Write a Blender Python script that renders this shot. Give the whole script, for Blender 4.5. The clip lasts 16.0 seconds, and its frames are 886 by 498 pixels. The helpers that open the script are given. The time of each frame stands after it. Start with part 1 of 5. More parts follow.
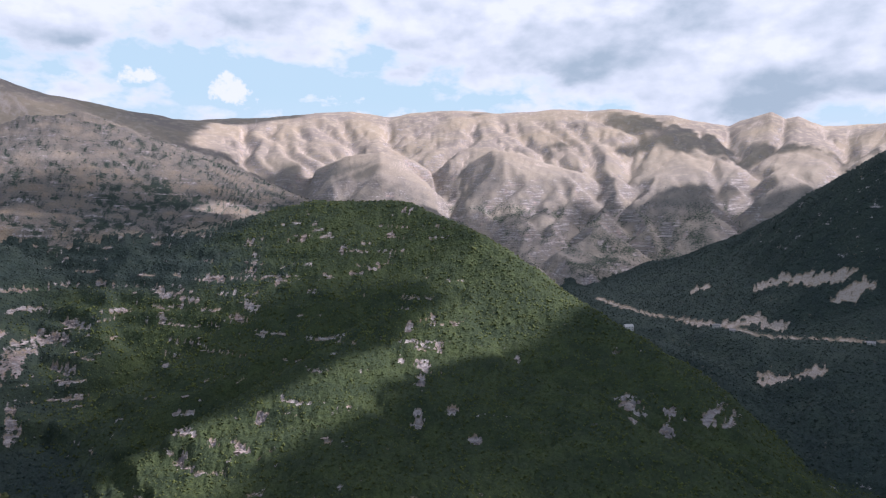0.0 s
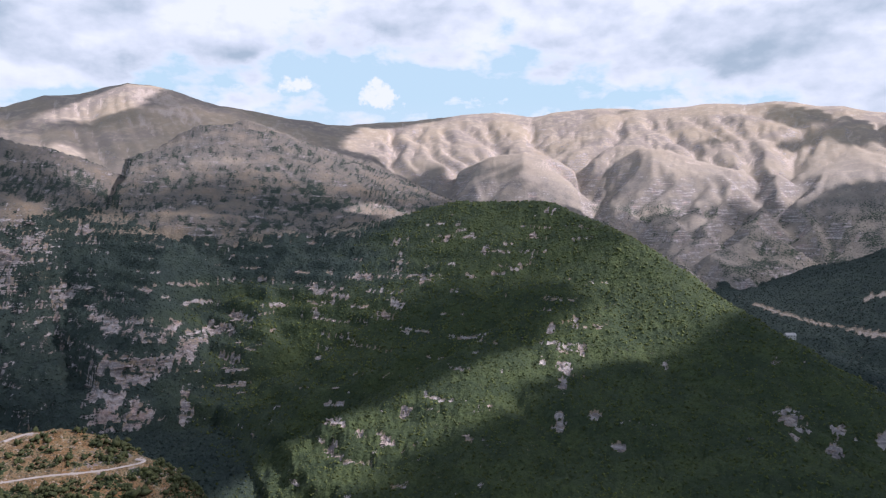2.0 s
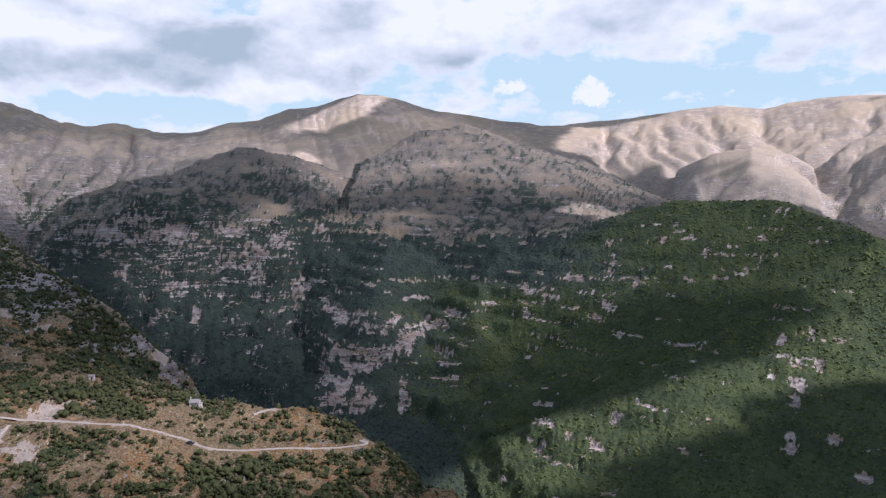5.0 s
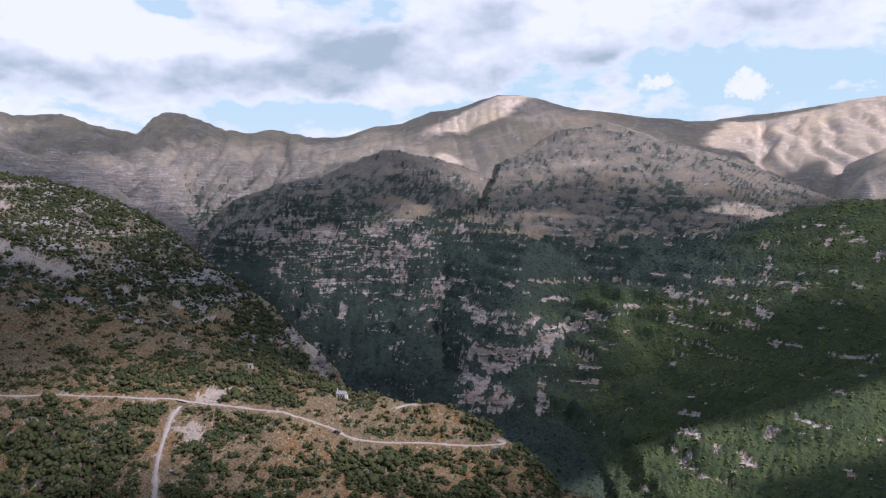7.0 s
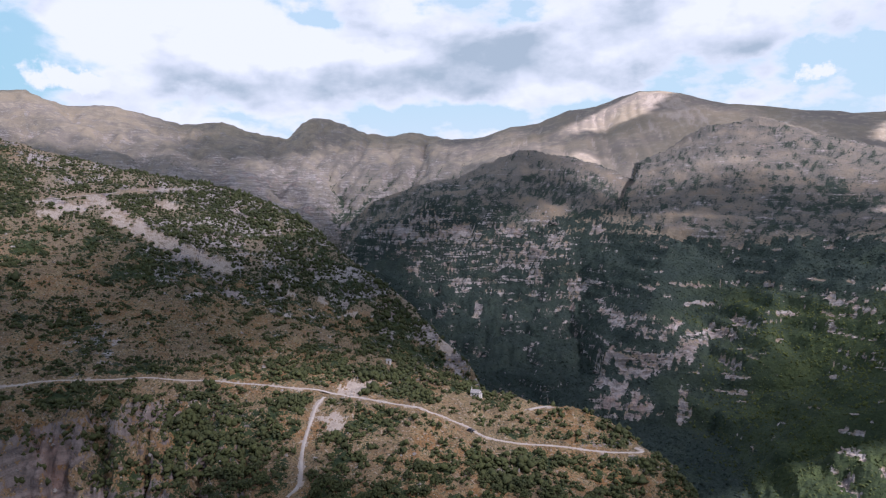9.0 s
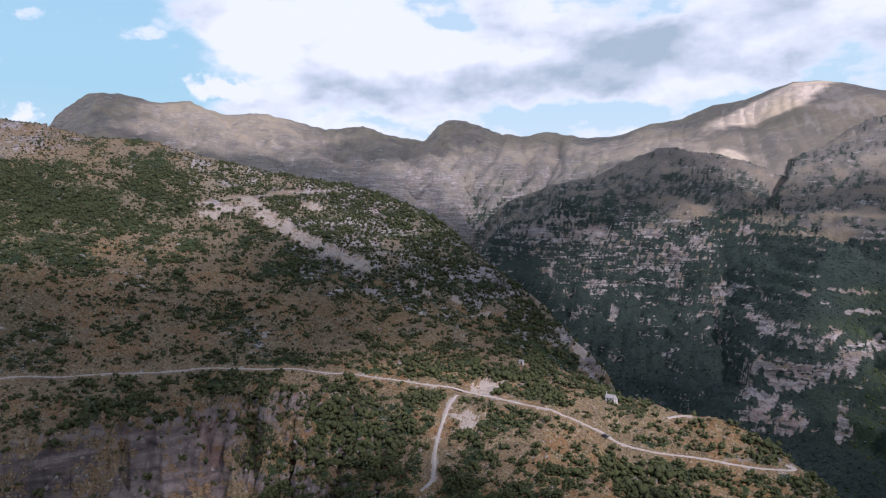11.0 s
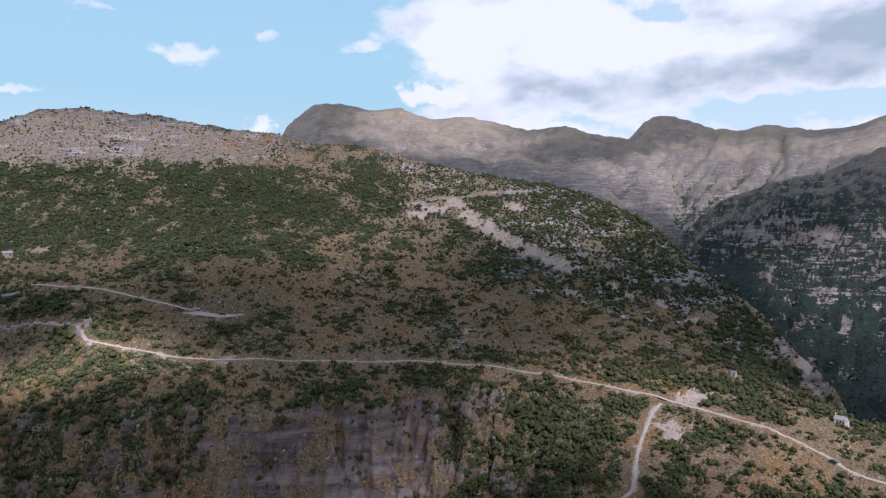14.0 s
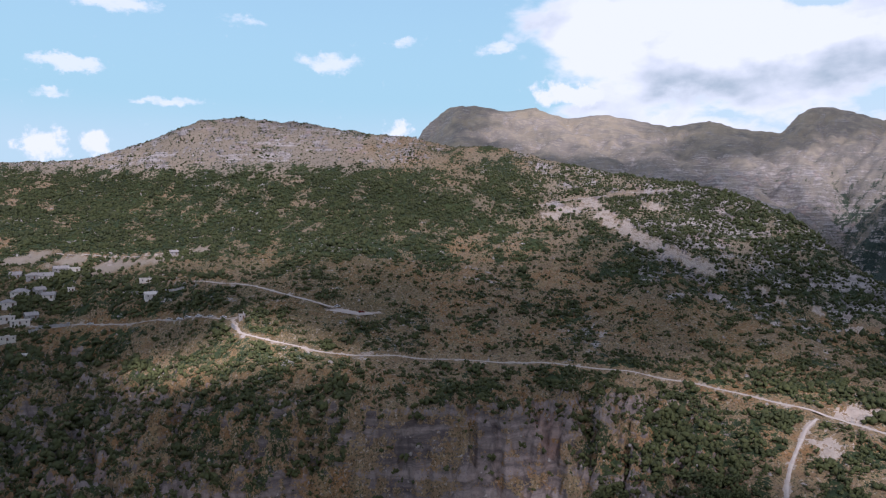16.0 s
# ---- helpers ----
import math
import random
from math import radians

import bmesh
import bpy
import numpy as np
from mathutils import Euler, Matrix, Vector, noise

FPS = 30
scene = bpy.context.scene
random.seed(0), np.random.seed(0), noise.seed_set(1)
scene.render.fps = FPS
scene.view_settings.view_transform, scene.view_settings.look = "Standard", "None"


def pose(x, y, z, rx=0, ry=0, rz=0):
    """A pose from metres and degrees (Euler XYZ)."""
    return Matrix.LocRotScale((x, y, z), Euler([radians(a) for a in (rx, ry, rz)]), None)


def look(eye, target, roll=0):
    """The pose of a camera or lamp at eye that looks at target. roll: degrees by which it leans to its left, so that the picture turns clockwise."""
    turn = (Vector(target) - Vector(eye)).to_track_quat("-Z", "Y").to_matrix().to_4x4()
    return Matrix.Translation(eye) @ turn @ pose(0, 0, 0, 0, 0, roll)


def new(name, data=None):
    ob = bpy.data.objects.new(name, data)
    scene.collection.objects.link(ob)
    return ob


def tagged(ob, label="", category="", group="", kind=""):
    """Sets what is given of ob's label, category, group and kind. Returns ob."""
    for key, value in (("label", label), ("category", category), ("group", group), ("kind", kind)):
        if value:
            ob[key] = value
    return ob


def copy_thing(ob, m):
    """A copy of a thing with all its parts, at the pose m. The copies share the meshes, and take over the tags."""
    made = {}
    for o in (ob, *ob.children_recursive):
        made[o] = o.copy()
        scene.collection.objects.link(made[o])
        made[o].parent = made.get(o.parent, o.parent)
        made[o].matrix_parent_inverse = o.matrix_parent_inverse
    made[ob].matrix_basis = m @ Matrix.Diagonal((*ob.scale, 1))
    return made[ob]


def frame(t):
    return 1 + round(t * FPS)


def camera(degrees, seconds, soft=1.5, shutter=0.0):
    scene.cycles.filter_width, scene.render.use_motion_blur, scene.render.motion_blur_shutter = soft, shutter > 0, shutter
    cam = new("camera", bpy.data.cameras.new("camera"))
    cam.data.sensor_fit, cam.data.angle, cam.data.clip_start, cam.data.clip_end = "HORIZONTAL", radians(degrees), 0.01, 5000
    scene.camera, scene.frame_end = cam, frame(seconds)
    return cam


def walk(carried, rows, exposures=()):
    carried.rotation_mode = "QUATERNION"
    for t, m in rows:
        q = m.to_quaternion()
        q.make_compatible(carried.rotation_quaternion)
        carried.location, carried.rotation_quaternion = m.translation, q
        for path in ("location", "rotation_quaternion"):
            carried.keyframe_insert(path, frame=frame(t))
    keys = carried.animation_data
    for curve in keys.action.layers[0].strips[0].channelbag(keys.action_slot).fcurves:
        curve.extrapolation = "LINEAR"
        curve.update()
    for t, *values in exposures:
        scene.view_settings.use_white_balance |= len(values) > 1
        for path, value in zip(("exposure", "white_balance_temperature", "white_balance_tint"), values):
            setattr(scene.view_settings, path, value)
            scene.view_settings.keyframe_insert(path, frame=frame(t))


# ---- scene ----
cam = camera(64.45, 16.0, soft=1.2)
VIEW = (0.0, 0.0, 330.0)
ROWS = [
    (0.0, -0.028, -2.622, -0.117),
    (0.5, 2.836, -2.607, -0.058),
    (1.0, 5.716, -2.600, -0.043),
    (1.5, 8.625, -2.607, -0.037),
    (2.0, 11.526, -2.603, -0.045),
    (2.5, 14.406, -2.607, -0.031),
    (3.0, 17.294, -2.612, -0.036),
    (3.5, 20.153, -2.604, -0.024),
    (4.0, 22.979, -2.590, -0.052),
    (6.5, 37.124, -2.583, -0.044),
    (7.0, 39.946, -2.577, -0.051),
    (7.5, 42.742, -2.572, -0.077),
    (8.0, 45.482, -2.557, -0.079),
    (8.5, 48.209, -2.581, -0.098),
    (9.0, 50.944, -2.559, -0.070),
    (11.5, 64.536, -2.547, -0.094),
    (12.0, 67.269, -2.539, -0.142),
    (12.5, 69.969, -2.541, -0.160),
    (13.0, 72.644, -2.544, -0.119),
    (13.5, 75.353, -2.541, -0.112),
    (14.0, 78.064, -2.555, -0.108),
    (14.5, 80.767, -2.531, -0.050),
    (15.0, 83.499, -2.518, -0.029),
    (15.5, 86.202, -2.502, 0.033),
    (16.0, 88.911, -2.486, 0.086),
]
walk(cam, [(t, pose(*VIEW, 90 + pitch, roll, yaw)) for t, yaw, pitch, roll in ROWS], exposures=((0.0, 0.5, 5360, 33), (16.0, 0.5, 5360, 33)))

# ---- light: a high sun from the right of the first view, broken by cloud ----
SUN_AZ, SUN_EL = -78.0, 44.0
TO_SUN = Vector((-math.sin(radians(SUN_AZ)) * math.cos(radians(SUN_EL)), math.cos(radians(SUN_AZ)) * math.cos(radians(SUN_EL)), math.sin(radians(SUN_EL))))
sun = new("sun", bpy.data.lights.new("sun", "SUN"))
sun.data.energy, sun.data.angle, sun.data.color = 5.0, radians(0.6), (1.0, 0.91, 0.74)
sun.matrix_world = look(tuple(Vector(VIEW) + TO_SUN * 2500), VIEW)


class Nodes:
    """A node tree with short calls: add(type, inputs, settings) and link."""

    def __init__(self, tree):
        self.tree = tree
        tree.nodes.clear()

    def add(self, kind, inputs=None, **settings):
        node = self.tree.nodes.new(kind)
        for key, value in settings.items():
            setattr(node, key, value)
        for key, value in (inputs or {}).items():
            if isinstance(value, bpy.types.NodeSocket):
                self.tree.links.new(value, node.inputs[key])
            else:
                node.inputs[key].default_value = value
        return node

    def math(self, op, a, b=0.0, clamp=False):
        return self.add("ShaderNodeMath", {0: a, 1: b}, operation=op, use_clamp=clamp).outputs[0]

    def ramp(self, x, lo, hi):
        return self.add("ShaderNodeMapRange", {"Value": x, "From Min": lo, "From Max": hi}, interpolation_type="SMOOTHSTEP").outputs[0]

    def noise(self, vector, scale, detail=4.0, rough=0.55, distortion=0.0):
        return self.add("ShaderNodeTexNoise", {"Vector": vector, "Scale": scale, "Detail": detail, "Roughness": rough, "Distortion": distortion}).outputs["Fac"]

    def mix(self, fac, a, b):
        node = self.add("ShaderNodeMix", {"Factor": fac}, data_type="RGBA")
        for slot, value in ((6, a), (7, b)):
            if isinstance(value, bpy.types.NodeSocket):
                self.tree.links.new(value, node.inputs[slot])
            else:
                node.inputs[slot].default_value = (*value, 1) if len(value) == 3 else value
        return node.outputs[2]


world = bpy.data.worlds.new("sky")
scene.world = world
world.use_nodes = True
W = Nodes(world.node_tree)
sky = W.add("ShaderNodeTexSky", sky_type="NISHITA", sun_disc=False, sun_elevation=radians(SUN_EL), sun_rotation=radians(-SUN_AZ), air_density=1.0, dust_density=1.6, ozone_density=1.6)
way = W.add("ShaderNodeTexCoord").outputs["Generated"]
xyz = W.add("ShaderNodeSeparateXYZ", {0: way})
up = W.math("MAXIMUM", xyz.outputs[2], 0.0)
# bearing and height of a direction, in tens of degrees
bearing = W.math("MULTIPLY", W.math("ARCTAN2", W.math("MULTIPLY", xyz.outputs[0], -1.0), xyz.outputs[1]), 5.7296)
rise = W.math("MULTIPLY", W.math("ARCSINE", xyz.outputs[2]), 5.7296)
dome = W.add("ShaderNodeCombineXYZ", {0: bearing, 1: rise}).outputs[0]


def moved(v, d):
    return W.add("ShaderNodeVectorMath", {0: v, 1: d}, operation="ADD").outputs[0]


def stretched(v, d):
    return W.add("ShaderNodeVectorMath", {0: v, 1: d}, operation="MULTIPLY").outputs[0]


def stir(v, scale, amount):
    """Bends a place by noise, so that outlines turn ragged."""
    n = W.add("ShaderNodeTexNoise", {"Vector": v, "Scale": scale, "Detail": 5.0, "Roughness": 0.6}).outputs["Color"]
    n = W.add("ShaderNodeVectorMath", {0: n, 1: (0.5, 0.5, 0.5)}, operation="SUBTRACT").outputs[0]
    return W.add("ShaderNodeVectorMath", {0: v, 1: stretched(n, (amount, amount * 0.6, 0.0))}, operation="ADD").outputs[0]


def gather(v, rows, total=None):
    """Sum of soft ovals: bearing, height, half width, half height (degrees), amount."""
    for az, el, wide, tall, amount in rows:
        q = stretched(moved(v, (-az / 10, -el / 10, 0)), (10 / wide, 10 / tall, 0.0))
        q = W.add("ShaderNodeVectorMath", {0: q}, operation="LENGTH").outputs["Value"]
        q = W.math("MULTIPLY", W.ramp(q, 1.25, 0.25), amount)
        total = q if total is None else W.math("ADD", total, q)
    return total


def heaped(v):
    """Density of the cloud: big masses with a billowing edge."""
    v = stretched(v, (1.0, 1.9, 1.0))
    return W.math("ADD", W.math("MULTIPLY", W.noise(v, 0.85, 2.0, 0.5, 0.2), 0.5), W.math("MULTIPLY", W.noise(v, 2.6, 7.0, 0.56, 0.1), 0.5))


soft = stir(dome, 1.6, 0.5)
crisp = stir(dome, 5.0, 0.42)
lumps = heaped(dome)
# a broken deck that ends over the west, with blue gaps over the mountains
MASSES = [(-22, 13, 18, 6, 0.24), (-2, 15.5, 11, 3.2, 0.16), (14, 15.8, 7, 2.0, 0.2), (31, 15, 9, 2.8, 0.2), (47, 12.5, 13, 3.6, 0.2), (61, 12, 10, 3.2, 0.16), (72, 14.5, 8.5, 5, 0.26),
          (17, 10.2, 13, 2.0, -0.2), (3, 9.4, 9, 1.5, -0.14), (22, 12.0, 6, 1.0, -0.06), (60.8, 15.4, 2.4, 1.0, -0.16), (42, 8.2, 24, 1.4, -0.10), (100, 11, 17, 8, -0.2)]
cover = W.math("ADD", lumps, W.math("MULTIPLY", W.ramp(rise, 1.7, 2.6), 0.2))
cover = W.math("ADD", cover, W.math("MULTIPLY", W.ramp(bearing, 8.6, 7.4), 0.10))
cover = gather(soft, MASSES, W.math("SUBTRACT", cover, W.math("MULTIPLY", W.ramp(rise, 2.6, 1.5), W.math("MULTIPLY", W.ramp(bearing, 7.9, 8.8), 0.2))))
mask = W.ramp(cover, 0.47, 0.63)
HEAPS = [(16.6, 9.8, 2.4, 1.5, 0.9), (22.9, 10.1, 2.2, 1.0, 0.75), (79.4, 9.9, 2.9, 1.3, 0.9), (72.1, 7.7, 1.4, 0.9, 0.8), (92.4, 7.0, 1.3, 0.9, 0.8), (118.6, 5.2, 1.8, 1.5, 0.9), (115.2, 5.5, 1.5, 1.2, 0.8), (77.0, 9.7, 1.6, 1.0, 0.7)]
heaps = W.ramp(W.math("ADD", gather(crisp, HEAPS), W.math("MULTIPLY", W.math("SUBTRACT", W.noise(dome, 9.0, 7.0, 0.62), 0.5), 1.7)), 0.24, 0.80)
WISPS = [(98, 12.2, 3.0, 1.1, 0.8), (110, 8.8, 4.0, 0.5, 0.7), (116.7, 10.9, 3.2, 0.8, 0.9), (91.8, 14.1, 2.4, 0.5, 0.6), (84.2, 13.4, 2.6, 0.9, 0.7), (113.7, 15.4, 4.0, 1.0, 0.8), (117.8, 8.9, 2.0, 0.6, 0.7), (105, 14.9, 3, 0.6, 0.5), (9, 9.1, 5, 0.7, 0.6), (27, 9.6, 4, 0.8, 0.7)]
wisps = W.ramp(W.math("ADD", gather(crisp, WISPS), W.math("MULTIPLY", W.math("SUBTRACT", W.noise(stretched(dome, (1, 2.2, 1)), 6.0, 7.0, 0.62), 0.5), 1.3)), 0.28, 0.85)
veil = W.math("MULTIPLY", W.ramp(bearing, 8.4, 6.6), 0.30)
mask = W.math("MAXIMUM", W.math("MAXIMUM", mask, heaps), W.math("MAXIMUM", W.math("MULTIPLY", wisps, 0.8), veil))
# bright tops, grey undersides
under = stretched(dome, (0.8, 1.5, 1.0))
body = W.noise(under, 1.25, 3.5, 0.5, 0.25)
over = W.noise(moved(under, (0.02, 0.22, 0.0)), 1.25, 3.5, 0.5, 0.25)
fold = W.math("ADD", W.math("SUBTRACT", body, 0.5), W.math("MULTIPLY", W.math("SUBTRACT", over, body), 1.3))
fold = W.math("ADD", fold, W.math("MULTIPLY", W.math("SUBTRACT", W.noise(stretched(dome, (1.0, 1.7, 1.0)), 5.0, 5.0, 0.55), 0.5), 0.35))
SHADES = [(50.5, 10.3, 6, 1.3, 0.5), (70, 9.4, 5, 1.0, 0.5), (3.5, 11.2, 8, 1.3, 0.4), (-26, 9.2, 11, 1.8, 0.5), (42, 11.6, 7, 1.4, 0.35), (26.5, 12.4, 7, 1.4, 0.42), (57, 11.0, 6, 1.4, 0.25), (48, 13.2, 9, 2.6, 0.4), (36, 11.2, 6, 1.6, 0.45), (-10, 11.6, 9, 1.8, 0.25), (-20, 14.5, 8, 1.2, 0.2), (54, 14.2, 6, 1.2, 0.2),
          (13.6, 15.4, 5, 1.8, -0.4), (30, 15.6, 6.0, 1.6, -0.35), (67, 15.6, 7, 2.2, -0.5), (77, 14.5, 5, 3, -0.5), (-10, 16.2, 9, 1.2, -0.3), (1, 14.8, 4, 1.2, -0.3), (-25, 12, 5, 1.0, -0.2), (67, 12.8, 9, 2.4, -0.7), (62, 12.6, 10, 2.4, -0.35), (76, 11.5, 4, 2, -0.4)]
dim = gather(soft, SHADES, W.math("ADD", 0.36, W.math("MULTIPLY", fold, 2.6)))
dim = W.math("MULTIPLY", W.math("MAXIMUM", W.math("MINIMUM", dim, 1.0), 0.0), W.ramp(cover, 0.50, 0.76))
dim = W.math("MULTIPLY", dim, W.math("SUBTRACT", 1.0, W.math("MULTIPLY", heaps, 0.85)))
grey = W.mix(dim, (6.5, 6.7, 5.7), (3.1, 3.75, 3.45))
haze = W.mix(W.ramp(up, 0.90, 0.08), sky.outputs[0], (3.05, 4.9, 4.5))
haze = W.mix(W.math("MULTIPLY", W.ramp(up, 0.17, 0.09), 0.5), haze, (4.6, 5.45, 4.9))
W.add("ShaderNodeOutputWorld", {0: W.add("ShaderNodeBackground", {0: W.mix(mask, haze, grey), 1: 0.1}).outputs[0]})


# ---- materials ----
def material(name, paint, rough=0.9, bump=None, metal=0.0):
    """A procedural material: paint(nodes, place) gives its colour, bump(nodes, place) its relief (height, metres)."""
    m = bpy.data.materials.new(name)
    m.use_nodes = True
    n = Nodes(m.node_tree)
    place = n.add("ShaderNodeNewGeometry").outputs["Position"]
    slots = {"Base Color": paint(n, place), "Roughness": rough, "Metallic": metal, "Specular IOR Level": 0.15}
    if bump:
        high, size = bump(n, place)
        slots["Normal"] = n.add("ShaderNodeBump", {"Height": high, "Distance": size, "Strength": 1.0}).outputs[0]
    shader = n.add("ShaderNodeBsdfPrincipled", slots)
    n.add("ShaderNodeOutputMaterial", {0: shader.outputs[0]})
    return m


def land_paint(n, p):
    cover = n.add("ShaderNodeAttribute", attribute_name="cover")
    rgb = n.add("ShaderNodeSeparateColor", {0: cover.outputs["Color"]})
    wood, rock, pale, alp = rgb.outputs[0], rgb.outputs[1], rgb.outputs[2], cover.outputs["Alpha"]
    n300, n40, n6, n1 = n.noise(p, 0.0035, 5), n.noise(p, 0.024, 6, 0.62), n.noise(p, 0.16, 5, 0.65), n.noise(p, 0.9, 3, 0.6)
    soil = n.mix(n.ramp(n40, 0.42, 0.62), (0.215, 0.150, 0.084), (0.255, 0.140, 0.056))
    soil = n.mix(n.ramp(n6, 0.42, 0.62), soil, (0.27, 0.198, 0.102))
    soil = n.mix(n.ramp(n300, 0.45, 0.62), soil, n.mix(0.5, soil, (0.12, 0.10, 0.045)))
    soil = n.mix(n.math("MULTIPLY", n.ramp(n1, 0.50, 0.60), 0.8), soil, (0.060, 0.062, 0.036))
    soil = n.mix(n.math("MULTIPLY", n.ramp(n.noise(p, 0.55, 4, 0.7), 0.56, 0.64), 0.8), soil, (0.37, 0.315, 0.24))
    high = n.mix(n.ramp(n300, 0.4, 0.62), (0.328, 0.268, 0.186), (0.262, 0.222, 0.182))
    high = n.mix(n.ramp(n40, 0.48, 0.66), high, (0.385, 0.325, 0.242))
    high = n.mix(n.math("MULTIPLY", n.ramp(n6, 0.48, 0.66), 0.42), high, (0.20, 0.185, 0.155))
    tall = n.add("ShaderNodeSeparateXYZ", {0: p}).outputs[2]
    high = n.mix(n.math("MULTIPLY", n.ramp(n.math("ADD", tall, n.math("MULTIPLY", n300, 300.0)), 900.0, 600.0), 0.6), high, (0.27, 0.236, 0.185))
    ground = n.mix(alp, soil, high)
    heath = n.add("ShaderNodeAttribute", attribute_name="heath").outputs["Fac"]
    heath = n.math("ADD", heath, n.math("MULTIPLY", n.math("SUBTRACT", n6, 0.5), 0.9), clamp=True)
    ground = n.mix(n.math("MULTIPLY", n.ramp(heath, 0.1, 0.9), 0.85), ground, n.mix(n.ramp(n40, 0.4, 0.6), (0.132, 0.126, 0.112), (0.166, 0.150, 0.128)))
    # distant woods: aerial haze put into the leaf colour as a blue-green tint
    hazy_woods = n.add("ShaderNodeAttribute", attribute_name="hazy_woods").outputs["Fac"]
    leaf = n.mix(n.ramp(n40, 0.35, 0.7), (0.036, 0.052, 0.024), (0.064, 0.084, 0.029))
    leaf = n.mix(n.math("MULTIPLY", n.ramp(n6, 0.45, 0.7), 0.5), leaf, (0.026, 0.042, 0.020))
    leaf = n.mix(hazy_woods, leaf, n.mix(n.ramp(n40, 0.35, 0.65), (0.034, 0.049, 0.042), (0.046, 0.063, 0.048)))
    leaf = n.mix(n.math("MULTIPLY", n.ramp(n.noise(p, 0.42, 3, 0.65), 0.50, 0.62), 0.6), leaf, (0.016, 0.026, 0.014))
    strata = n.noise(n.add("ShaderNodeVectorMath", {0: p, 1: (0.012, 0.012, 0.15)}, operation="MULTIPLY").outputs[0], 1.0, 6, 0.66, 0.7)
    crack = n.noise(n.add("ShaderNodeVectorMath", {0: p, 1: (0.11, 0.11, 0.02)}, operation="MULTIPLY").outputs[0], 1.0, 5, 0.65, 0.5)
    fine = n.math("ADD", n.math("MULTIPLY", n6, 0.65), n.math("MULTIPLY", n1, 0.35))
    edge = n.math("ADD", wood, n.math("MULTIPLY", n.math("SUBTRACT", fine, 0.5), 2.6))
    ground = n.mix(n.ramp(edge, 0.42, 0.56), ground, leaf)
    stone = n.mix(n.ramp(strata, 0.36, 0.62), (0.15, 0.132, 0.124), (0.41, 0.37, 0.335))
    # low spur cliff: its shade is painted in as a darker stone
    shaded_rock = n.add("ShaderNodeAttribute", attribute_name="shaded_rock").outputs["Fac"]
    stone = n.mix(shaded_rock, stone, n.mix(n.ramp(strata, 0.36, 0.62), (0.088, 0.072, 0.067), (0.28, 0.23, 0.20)))
    stone = n.mix(n.math("MULTIPLY", n.ramp(n40, 0.52, 0.66), 0.6), stone, (0.38, 0.255, 0.20))
    stone = n.mix(n.math("MULTIPLY", n.ramp(n1, 0.5, 0.7), 0.55), stone, (0.13, 0.12, 0.115))
    stone = n.mix(n.math("MULTIPLY", n.ramp(crack, 0.48, 0.62), 0.5), stone, (0.062, 0.054, 0.054))
    broken = n.math("ADD", n.math("MULTIPLY", fine, 0.6), n.math("MULTIPLY", strata, 0.4))
    edge = n.math("ADD", rock, n.math("MULTIPLY", n.math("SUBTRACT", broken, 0.5), 3.4))
    ground = n.mix(n.ramp(edge, 0.46, 0.56), ground, stone)
    gravel = n.mix(n.ramp(n6, 0.35, 0.65), (0.46, 0.40, 0.33), (0.38, 0.315, 0.252))
    edge = n.math("ADD", pale, n.math("MULTIPLY", n.math("SUBTRACT", fine, 0.5), 2.4))
    return n.mix(n.ramp(edge, 0.45, 0.58), ground, gravel)


def land_bump(n, p):
    alp = n.add("ShaderNodeAttribute", attribute_name="cover").outputs["Alpha"]
    h = n.math("ADD", n.math("MULTIPLY", n.noise(p, 0.12, 6, 0.7), 1.0), n.math("MULTIPLY", n.noise(p, 0.03, 3, 0.6), 1.4))
    return n.math("MULTIPLY", h, n.math("SUBTRACT", 1.0, n.math("MULTIPLY", alp, 0.45))), 4.0


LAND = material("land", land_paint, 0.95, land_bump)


def two_tone(a, b, scale, lo=0.4, hi=0.6, c=None):
    """Two colours blotched at one size, grained at a finer one, and varied from piece to piece."""
    def paint(n, p):
        col = n.mix(n.ramp(n.noise(p, scale, 5, 0.6), lo, hi), a, b)
        luck = n.add("ShaderNodeObjectInfo").outputs["Random"]
        isle = n.add("ShaderNodeNewGeometry").outputs["Random Per Island"]
        col = n.mix(n.math("MULTIPLY", n.math("ADD", luck, isle), 0.32), col, c or tuple(0.55 * v for v in a))
        return n.mix(n.math("MULTIPLY", n.ramp(n.noise(p, scale * 9, 3, 0.6), 0.45, 0.7), 0.4), col, tuple(0.7 * v for v in b))
    return paint


def grain(scale, size):
    return lambda n, p: (n.noise(p, scale, 4, 0.6), size)


LEAF = material("leaves", two_tone((0.060, 0.073, 0.028), (0.036, 0.046, 0.022), 0.10, c=(0.105, 0.110, 0.036)), 0.75, grain(2.5, 0.4))
FOREST = material("woodland", two_tone((0.092, 0.113, 0.032), (0.048, 0.066, 0.027), 0.012, c=(0.125, 0.138, 0.034)), 0.8, grain(1.2, 0.6))
# far pines, gorge woods and scrub, with the blue of haze in their colour
HAZY_LEAF = material("hazed_leaves", two_tone((0.048, 0.068, 0.056), (0.038, 0.055, 0.048), 0.012, c=(0.060, 0.080, 0.056)), 0.85, grain(1.2, 0.6))
BARK = material("bark", two_tone((0.10, 0.075, 0.05), (0.06, 0.045, 0.035), 1.5), 0.95, grain(9, 0.05))
TRACK = material("gravel_track", two_tone((0.50, 0.445, 0.38), (0.41, 0.355, 0.30), 0.25, c=(0.33, 0.285, 0.24)), 0.95, grain(3, 0.08))
